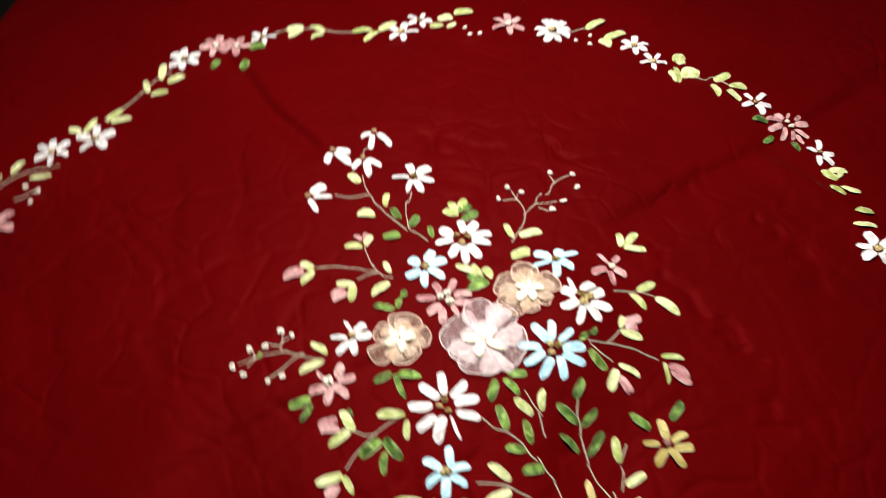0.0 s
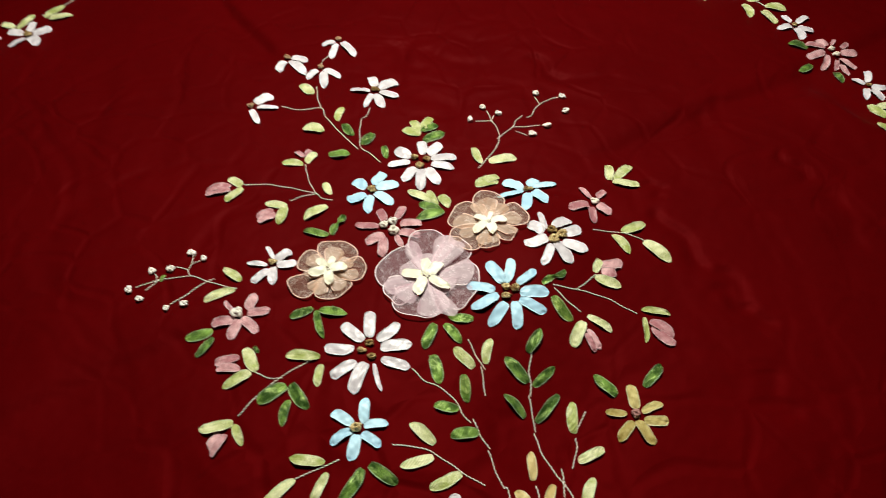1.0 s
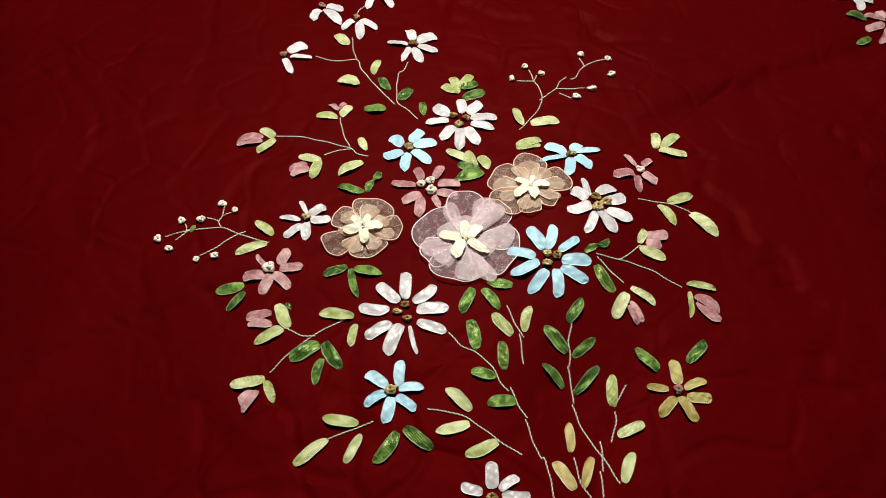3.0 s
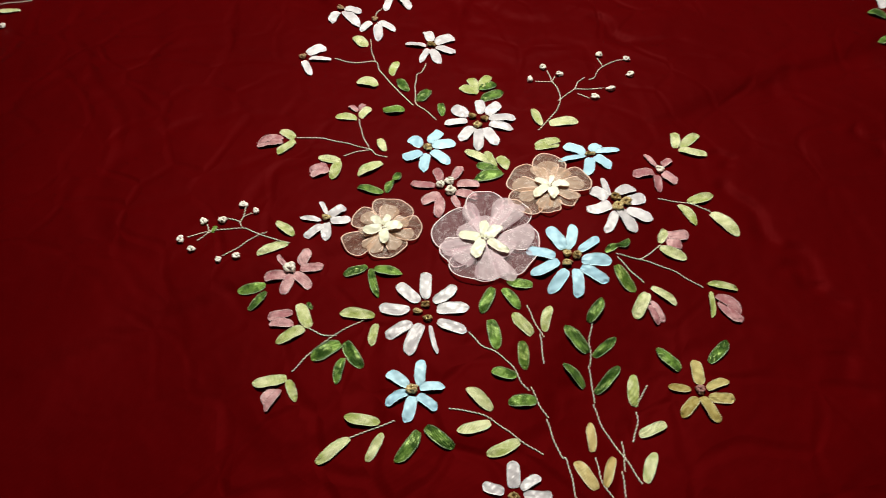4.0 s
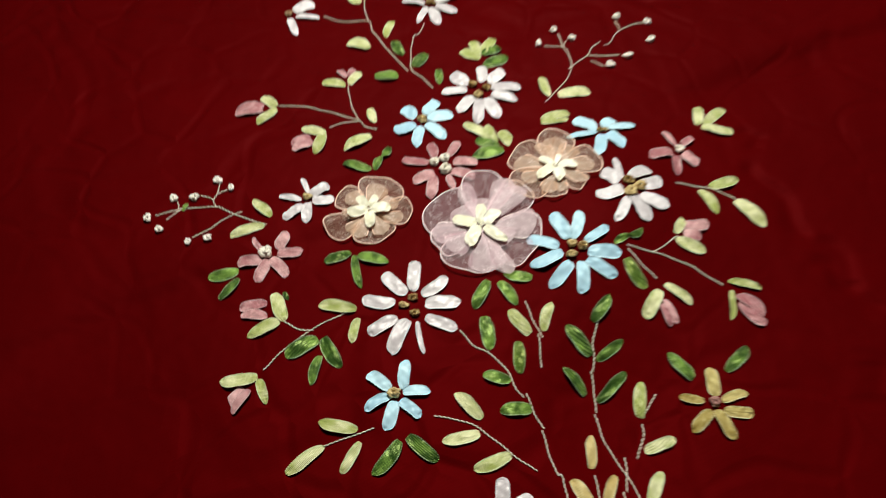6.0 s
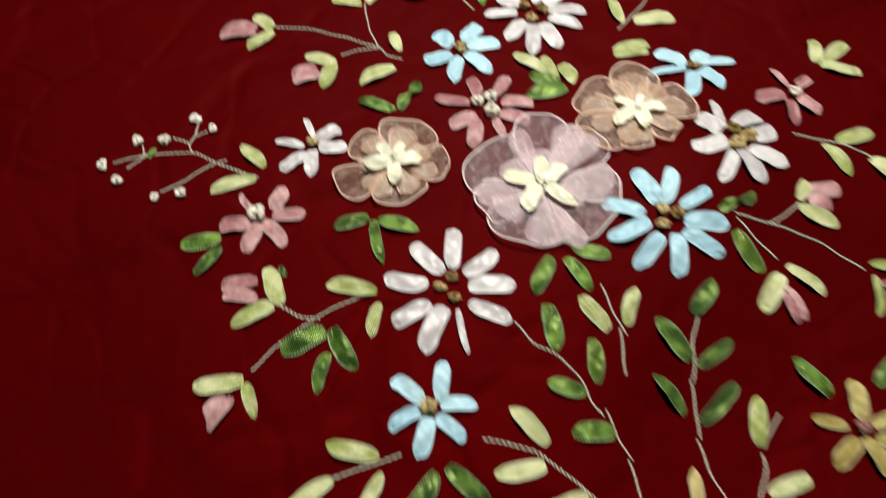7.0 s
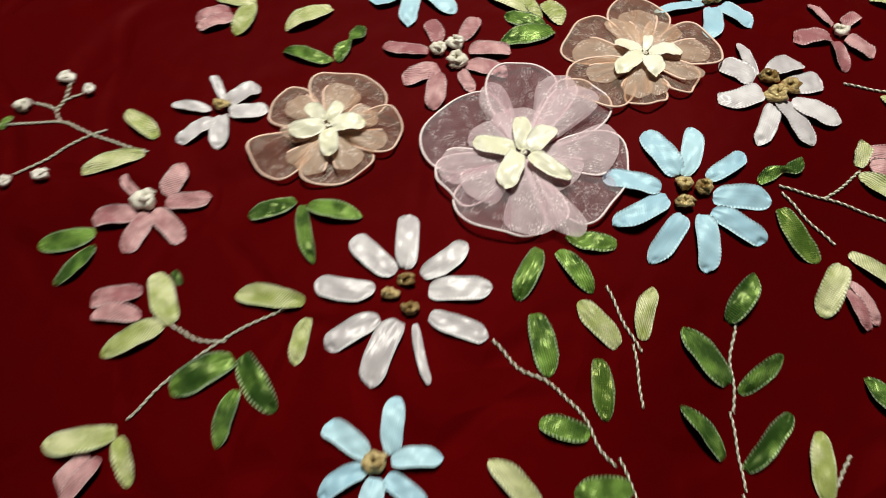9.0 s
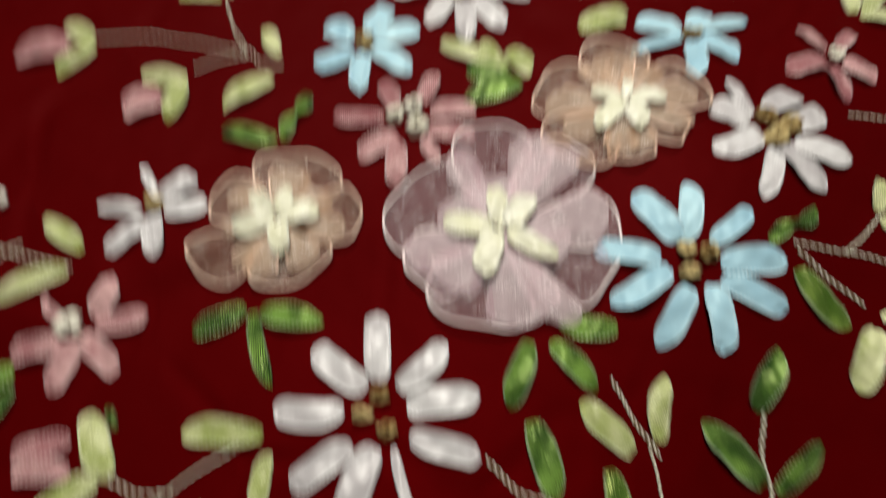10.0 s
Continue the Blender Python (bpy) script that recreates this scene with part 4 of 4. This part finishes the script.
organza('pink', 0.0425, 0.0655,
        [(150, 44, 36, 46), (206, 37, 26, 30), (262, 39, 50, 31), (-17, 44, 37, 46), (54, 48.5, 25, 22), (93, 49.5, 24, 27)],
        [(118, 41, 9), (73, 46, 10), (55, 44, 13), (11, 40, 16), (-80, 38, 18), (-54, 44, 9), (198, 36, 13), (226, 30, 17), (100, 24, 22), (152, 25, 18), (-25, 25, 20)],
        [(-3.2, 1.0, 172, 21.5, 11.4), (0.6, 1.2, 98, 20.0, 9.6), (2.4, 0.5, 56, 18.5, 10.6), (-1.2, -1.0, -110, 21.5, 11.5), (2.4, -1.9, -33, 23.5, 8.6)])
organza('peach', -0.0420, 0.0710,
        [(152, 29, 32, 30), (76, 32, 42, 46), (8, 31, 30, 28), (-68, 26.5, 50, 48), (-146, 34.5, 24, 32)],
        [(-6, 26, 12), (-128, 23, 10), (-100, 24, 16), (78, 24, 18), (150, 22, 17), (-50, 23, 15), (30, 22, 14), (-165, 20, 12)],
        [(-1.4, 2.4, 142, 13.8, 8.0), (0.4, 1.5, 72, 13.4, 7.0), (1.5, 0.8, 17, 17.5, 10.2), (-1.0, -0.2, -155, 18.0, 9.8), (0.8, -1.8, -78, 15.6, 9.6)])
organza('peach', 0.0930, 0.1220,
        [(150, 37, 34, 34), (92, 39.5, 30, 28), (24, 35.5, 34, 34), (-38, 27, 24, 26), (-88, 28, 26, 26), (-140, 36.5, 34, 36)],
        [(172, 31, 15), (-152, 28, 12), (-104, 26, 13), (-76, 24, 12), (-28, 27, 11), (8, 29, 15), (58, 27, 17), (94, 31, 16), (122, 27, 12)],
        [(-1.5, 1.1, 150, 15.5, 8.6), (0.6, 1.3, 82, 12.5, 5.2), (1.6, -0.2, 8, 17.0, 10.4), (-0.8, -1.6, -140, 19.0, 10.6), (0.6, -2.5, -70, 16.0, 10.2)])
sprig([[(-0.2027, 0.0481), (-0.1915, 0.0543), (-0.1755, 0.0590), (-0.1603, 0.0619), (-0.1488, 0.0593), (-0.1371, 0.0553), (-0.1168, 0.0510)],
       [(-0.1600, 0.0620), (-0.1635, 0.0674), (-0.1618, 0.0746), (-0.1631, 0.0829)],
       [(-0.1617, 0.0735), (-0.1592, 0.0759), (-0.1557, 0.0780)],
       [(-0.1640, 0.0680), (-0.1689, 0.0696), (-0.1743, 0.0708)],
       [(-0.1872, 0.0554), (-0.1886, 0.0594), (-0.1908, 0.0630)],
       [(-0.1833, 0.0596), (-0.1877, 0.0538), (-0.1931, 0.0459)],
       [(-0.1381, 0.0597), (-0.1448, 0.0564), (-0.1524, 0.0492), (-0.1583, 0.0420), (-0.1687, 0.0334)]],
      [(-0.2076, 0.0452, 3.9), (-0.1955, 0.0368, 3.8), (-0.1942, 0.0652, 3.7), (-0.1778, 0.0678, 4.0), (-0.1654, 0.0857, 3.8), (-0.1527, 0.0799, 3.7), (-0.1701, 0.0291, 3.2), (-0.1568, 0.0341, 3.8)])
sprig([[(0.0824, 0.1942), (0.0939, 0.2130), (0.1001, 0.2248), (0.1021, 0.2402), (0.0988, 0.2516), (0.0938, 0.2591)],
       [(0.0938, 0.2591), (0.0856, 0.2590), (0.0780, 0.2591)],
       [(0.0933, 0.2598), (0.0915, 0.2677), (0.0892, 0.2748)],
       [(0.0938, 0.2583), (0.0949, 0.2632), (0.0965, 0.2674)],
       [(0.1000, 0.2339), (0.1070, 0.2423), (0.1151, 0.2509), (0.1189, 0.2608), (0.1250, 0.2678)],
       [(0.1294, 0.2650), (0.1344, 0.2687), (0.1408, 0.2825), (0.1546, 0.2939), (0.1631, 0.2964)],
       [(0.1431, 0.2843), (0.1410, 0.2900), (0.1384, 0.2973)],
       [(0.1151, 0.2509), (0.1286, 0.2522), (0.1422, 0.2543)],
       [(0.1183, 0.2449), (0.1242, 0.2424), (0.1300, 0.2399)]],
      [(0.0723, 0.2606, 3.8), (0.0845, 0.2789, 3.9), (0.1002, 0.2698, 3.9), (0.1400, 0.3014, 4.0), (0.1668, 0.2973, 4.0), (0.1690, 0.2751, 4.2), (0.1496, 0.2532, 4.4), (0.1342, 0.2415, 4.3)])
sprig([[(-0.1243, 0.2750), (-0.1020, 0.2706), (-0.0829, 0.2742), (-0.0751, 0.2608), (-0.0581, 0.2400), (-0.0358, 0.2160)],
       [(-0.0829, 0.2742), (-0.0895, 0.2931), (-0.0925, 0.3069)],
       [(-0.0868, 0.3586), (-0.0924, 0.3522), (-0.0935, 0.3444)]],
      [])
sprig([[(-0.0313, 0.2752), (-0.0338, 0.2633), (-0.0381, 0.2580), (-0.0371, 0.2381), (-0.0335, 0.2192), (-0.0215, 0.2090), (-0.0124, 0.1994)]],
      [])
sprig([[(-0.1378, 0.1655), (-0.1187, 0.1674), (-0.0950, 0.1641), (-0.0684, 0.1578), (-0.0614, 0.1524), (-0.0510, 0.1501)],
       [(-0.0902, 0.1476), (-0.0803, 0.1539), (-0.0673, 0.1572)],
       [(-0.0684, 0.1578), (-0.0792, 0.1782), (-0.0841, 0.1942)]],
      [])
sprig([[(0.1840, 0.1213), (0.1959, 0.1210), (0.2125, 0.1197), (0.2235, 0.1158), (0.2289, 0.1115)]],
      [])
sprig([[(0.1462, 0.0597), (0.1653, 0.0574), (0.1868, 0.0528), (0.2018, 0.0455), (0.2130, 0.0392)],
       [(0.1653, 0.0574), (0.1737, 0.0646), (0.1821, 0.0733)]],
      [])
sprig([[(0.1471, 0.0569), (0.1574, 0.0472), (0.1674, 0.0378)]],
      [])
sprig([[(0.0786, 0.0110), (0.0853, -0.0015), (0.0923, -0.0130)],
       [(0.0893, -0.0108), (0.0917, -0.0227), (0.0931, -0.0335)]],
      [])
sprig([[(0.1285, 0.0022), (0.1264, -0.0091), (0.1274, -0.0196), (0.1275, -0.0303)],
       [(0.1259, -0.0305), (0.1288, -0.0445), (0.1302, -0.0575)],
       [(0.1292, -0.0588), (0.1377, -0.0791), (0.1474, -0.0925), (0.1519, -0.1000), (0.1593, -0.1119)],
       [(0.1478, -0.0841), (0.1489, -0.0944), (0.1487, -0.1049)],
       [(0.1465, -0.1051), (0.1475, -0.1136), (0.1483, -0.1218)]],
      [])
sprig([[(0.1586, -0.0574), (0.1628, -0.0504), (0.1680, -0.0410)],
       [(0.1591, -0.0613), (0.1596, -0.0694), (0.1554, -0.0840)]],
      [])
sprig([[(0.0365, -0.0156), (0.0468, -0.0245), (0.0573, -0.0289), (0.0693, -0.0370), (0.0769, -0.0489), (0.0833, -0.0548)],
       [(0.0844, -0.0524), (0.0899, -0.0629), (0.0970, -0.0735)],
       [(0.0959, -0.0746), (0.1058, -0.0988), (0.1103, -0.1018), (0.1160, -0.1260), (0.1220, -0.1452)]],
      [])
sprig([[(0.0275, -0.0753), (0.0418, -0.0753), (0.0576, -0.0794), (0.0757, -0.0903), (0.0944, -0.1001)]],
      [])
sprig([[(-0.0089, -0.0876), (-0.0231, -0.0946), (-0.0379, -0.1025)]],
      [])
sprig([[(-0.0837, -0.0240), (-0.0733, -0.0276), (-0.0621, -0.0276)],
       [(-0.0418, -0.0117), (-0.0542, -0.0193), (-0.0654, -0.0289), (-0.0776, -0.0423), (-0.0890, -0.0596)]],
      [])
sprig([[(0.1293, -0.0976), (0.1339, -0.1147), (0.1399, -0.1239)]],
      [])
sprig([[(0.3684, 0.4798), (0.3795, 0.4747), (0.3920, 0.4791), (0.4104, 0.4587)]],
      [])
sprig([],
      [(-0.5089, 0.3043, 3.9), (-0.4901, 0.2956, 4.2), (-0.4929, 0.2780, 3.4)])
sprig([],
      [(0.0491, 0.6165, 3.9), (0.0558, 0.5985, 3.8), (0.0713, 0.6006, 3.8)])
sprig([],
      [(0.2124, 0.5752, 3.7), (0.2359, 0.5864, 3.7), (0.2322, 0.5661, 3.6)])
sprig([[(-0.5496, 0.2853), (-0.5382, 0.3111), (-0.5160, 0.3307), (-0.4782, 0.3410)],
       [(-0.5153, 0.2820), (-0.5074, 0.2859), (-0.4956, 0.2971)]],
      [])
sprig([[(-0.4479, 0.4266), (-0.4325, 0.4426), (-0.4135, 0.4771), (-0.3973, 0.5113), (-0.3800, 0.5277)]],
      [])
sprig([[(-0.2437, 0.6177), (-0.2225, 0.6268), (-0.1777, 0.6261), (-0.1503, 0.6171), (-0.1148, 0.6131)]],
      [])
sprig([[(0.2060, 0.5959), (0.2244, 0.6052), (0.2459, 0.6079)]],
      [])
leaf('lime', -0.1334, 0.0706, -31, 22.0, 8.7)
leaf('lime', -0.1182, 0.0504, -153, 26.2, 8.9)
leaf('lime', -0.1101, 0.3097, -44, 20.6, 10.8)
leaf('lime', -0.0955, 0.2459, -7, 22.5, 13.9)
leaf('lime', -0.0599, 0.2757, -102, 20.7, 8.4)
leaf('green', -0.0552, 0.2516, -60, 19.9, 9.8)
leaf('green', -0.0235, 0.2387, -117, 19.1, 11.2)
leaf('green', -0.0639, 0.2066, 10, 20.9, 11.9)
leaf('green', -0.0115, 0.2211, -73, 16.7, 7.5)
leaf('lime', 0.0239, 0.2389, 163, 19.8, 10.5)
leaf('lime', 0.0221, 0.2403, 116, 19.4, 8.8)
leaf('lime', 0.0243, 0.2454, 64, 19.6, 9.8)
leaf('green', 0.0235, 0.2436, 30, 18.8, 11.9)
leaf('green', 0.0268, 0.2304, 26, 23.8, 11.0)
leaf('lime', 0.0841, 0.2010, 110, 22.0, 8.9)
leaf('lime', 0.0923, 0.2041, 12, 27.0, 10.1)
leaf('lime', 0.0802, 0.1744, 22, 23.9, 9.5)
leaf('lime', 0.0460, 0.1484, 153, 32.3, 10.3)
leaf('lime', 0.0461, 0.1464, 116, 20.6, 7.2)
leaf('lime', 0.0478, 0.1589, -53, 17.2, 9.8)
leaf('green', 0.0488, 0.1418, 165, 20.6, 8.8)
leaf('green', 0.0530, 0.1400, -160, 26.9, 11.7)
leaf('lime', 0.0801, 0.1717, 18, 22.3, 9.4)
leaf('lime', 0.2044, 0.1838, 88, 20.4, 9.2)
leaf('lime', 0.2094, 0.1848, 47, 26.5, 9.3)
leaf('lime', 0.2073, 0.1814, -10, 24.9, 10.5)
leaf('lime', 0.2097, 0.1208, 24, 24.3, 9.5)
leaf('lime', 0.2017, 0.1184, -58, 23.8, 8.7)
leaf('lime', 0.2274, 0.1123, -45, 28.9, 10.8)
leaf('leaf', 0.1458, 0.0502, -58, 25.4, 9.5)
leaf('green', 0.1376, 0.0605, 32, 24.1, 6.8, True)
leaf('green', 0.0524, 0.0239, -111, 24.0, 8.8)
leaf('green', 0.0594, 0.0241, -48, 21.6, 8.0)
leaf('green', 0.0825, 0.0289, 179, 20.5, 8.4)
leaf('green', 0.0520, -0.0031, -74, 24.6, 9.7)
leaf('leaf', 0.0764, -0.0176, -85, 22.4, 8.9)
leaf('lime', 0.0839, -0.0116, 139, 22.1, 8.8)
leaf('lime', 0.0921, -0.0080, 81, 21.7, 8.0)
leaf('green', 0.1250, 0.0032, 59, 22.8, 8.6)
leaf('green', 0.1248, -0.0208, 130, 26.0, 9.6)
leaf('green', 0.1293, -0.0227, 42, 23.3, 7.3)
leaf('green', 0.1229, -0.0471, 130, 23.1, 7.9)
leaf('green', 0.1317, -0.0504, 55, 28.1, 8.1)
leaf('lime', 0.1574, -0.0572, 90, 23.8, 8.8)
leaf('lime', 0.1605, -0.0791, 28, 21.3, 8.2)
leaf('lime', 0.1622, -0.1111, 73, 22.8, 8.8)
leaf('tan', 0.1277, -0.0936, 95, 21.9, 7.8)
leaf('tan', 0.1285, -0.1196, 125, 22.1, 8.6)
leaf('tan', 0.1353, -0.1169, 74, 22.8, 7.5)
leaf('green', 0.1916, -0.0284, 140, 22.7, 9.0)
leaf('green', 0.2113, -0.0218, 49, 23.6, 8.4)
leaf('green', 0.0555, -0.0430, -9, 18.7, 8.8)
leaf('green', 0.0890, -0.0612, -169, 21.1, 9.2)
leaf('lime', 0.0570, -0.0734, 138, 23.7, 8.5)
leaf('lime', 0.0574, -0.0820, -159, 24.2, 8.5)
leaf('lime', 0.0776, -0.0922, -149, 24.7, 8.9)
leaf('green', 0.0097, -0.0936, -120, 26.3, 9.9)
leaf('green', 0.0130, -0.0894, -33, 24.4, 9.3)
leaf('lime', -0.0190, -0.0899, 178, 25.9, 9.2)
leaf('lime', -0.0389, -0.1017, -129, 27.2, 9.4)
leaf('lime', -0.0156, -0.0969, -109, 21.8, 6.9)
leaf('green', -0.0902, -0.0011, -52, 7.6, 3.4)
leaf('green', -0.1839, 0.0551, 72, 7.5, 4.1)
leaf('green', -0.0491, 0.0354, -154, 20.6, 9.3)
leaf('green', -0.0443, 0.0338, -5, 24.3, 10.1)
leaf('green', -0.0468, 0.0345, -70, 28.8, 6.6)
leaf('green', -0.1277, 0.0121, -156, 22.3, 9.3)
leaf('green', -0.1255, 0.0063, -113, 20.7, 7.7)
leaf('green', -0.0711, 0.1142, -13, 23.7, 7.3)
leaf('green', -0.0380, 0.1333, -107, 24.5, 8.4, True)
leaf('lime', -0.0545, 0.1430, -142, 25.3, 10.3)
leaf('lime', -0.0614, 0.1717, -67, 16.5, 8.1)
leaf('lime', -0.0362, -0.0098, 175, 27.2, 9.5)
leaf('lime', -0.0338, -0.0147, -94, 18.6, 6.8)
leaf('green', -0.0584, -0.0324, -137, 24.4, 11.3)
leaf('green', -0.0554, -0.0324, -50, 25.4, 10.4)
leaf('green', -0.0546, -0.0447, -93, 20.9, 7.5)
leaf('lime', 0.3438, 0.5055, -91, 33.9, 9.3)
leaf('lime', 0.3510, 0.4966, -36, 25.6, 20.2)
leaf('lime', 0.3614, 0.5200, -166, 13.7, 15.2)
leaf('lime', 0.3915, 0.4713, 27, 29.6, 12.6)
leaf('lime', 0.3859, 0.4645, -80, 25.7, 10.4)
leaf('lime', 0.4088, 0.4603, -16, 23.7, 13.1)
leaf('lime', 0.4055, 0.4524, -72, 26.1, 11.3)
leaf('green', 0.4374, 0.3845, 152, 20.3, 14.0)
leaf('green', 0.4372, 0.3595, -148, 19.4, 8.2)
leaf('green', 0.4580, 0.3503, -83, 20.1, 7.9)
leaf('lime', 0.4843, 0.2750, 127, 21.7, 10.5)
leaf('lime', 0.4858, 0.2775, 55, 22.9, 7.3)
leaf('lime', 0.4849, 0.2511, 135, 20.0, 11.4)
leaf('lime', -0.5340, 0.3277, 75, 23.7, 9.4)
leaf('lime', -0.5100, 0.3182, 11, 26.9, 7.8)
leaf('lime', -0.5466, 0.3072, 92, 19.9, 6.1)
leaf('lime', -0.4717, 0.4042, 167, 19.5, 11.7)
leaf('lime', -0.4664, 0.4001, 73, 30.3, 9.9)
leaf('lime', -0.4445, 0.4240, 53, 28.7, 10.2)
leaf('lime', -0.4372, 0.4207, 13, 27.7, 10.3)
leaf('lime', -0.4019, 0.4833, 117, 26.6, 10.1)
leaf('lime', -0.3972, 0.4751, 24, 24.4, 14.1)
leaf('lime', -0.3921, 0.5106, 95, 35.8, 11.8)
leaf('lime', -0.3791, 0.5023, 41, 26.1, 16.9)
leaf('green', -0.3178, 0.5579, -103, 24.9, 10.7)
leaf('green', -0.2728, 0.5514, -119, 17.7, 15.8)
leaf('green', -0.2525, 0.5889, -161, 25.5, 17.1)
leaf('lime', -0.1999, 0.6296, -169, 26.8, 17.9)
leaf('lime', -0.2011, 0.6235, -134, 26.1, 12.9)
leaf('lime', -0.1668, 0.6182, 142, 29.0, 12.5)
leaf('lime', -0.1681, 0.6122, -153, 20.7, 12.3)
leaf('lime', -0.1233, 0.6145, 11, 31.1, 15.8)
leaf('lime', -0.1038, 0.5902, 52, 32.6, 11.2)
leaf('lime', -0.0822, 0.6173, 41, 32.3, 15.3)
leaf('lime', -0.0052, 0.6237, 7, 22.1, 18.8)
leaf('lime', 0.0084, 0.6405, 22, 24.2, 18.4)
leaf('lime', 0.0330, 0.6592, 9, 30.9, 19.6)
leaf('lime', 0.0225, 0.6192, 36, 17.7, 11.0)
leaf('lime', 0.2329, 0.6067, 31, 38.0, 15.3)
leaf('lime', 0.2563, 0.5770, 27, 38.2, 15.1)
leaf('lime', 0.2480, 0.5769, -40, 22.8, 14.8)
leaf('lime', 0.3441, 0.5242, 6, 21.1, 15.7)
leaf('lime', 0.3341, 0.4984, -74, 25.7, 10.5)
leaf('lime', 0.3482, 0.4830, 20, 27.2, 13.4)
leaf('lime', 0.5026, 0.2908, 178, 23.9, 10.7)
leaf('lime', 0.5046, 0.2547, 158, 21.9, 11.1)
leaf('lime', 0.5057, 0.2216, 178, 23.3, 9.6)
leaf('lime', 0.4970, 0.1988, 170, 24.3, 8.8)
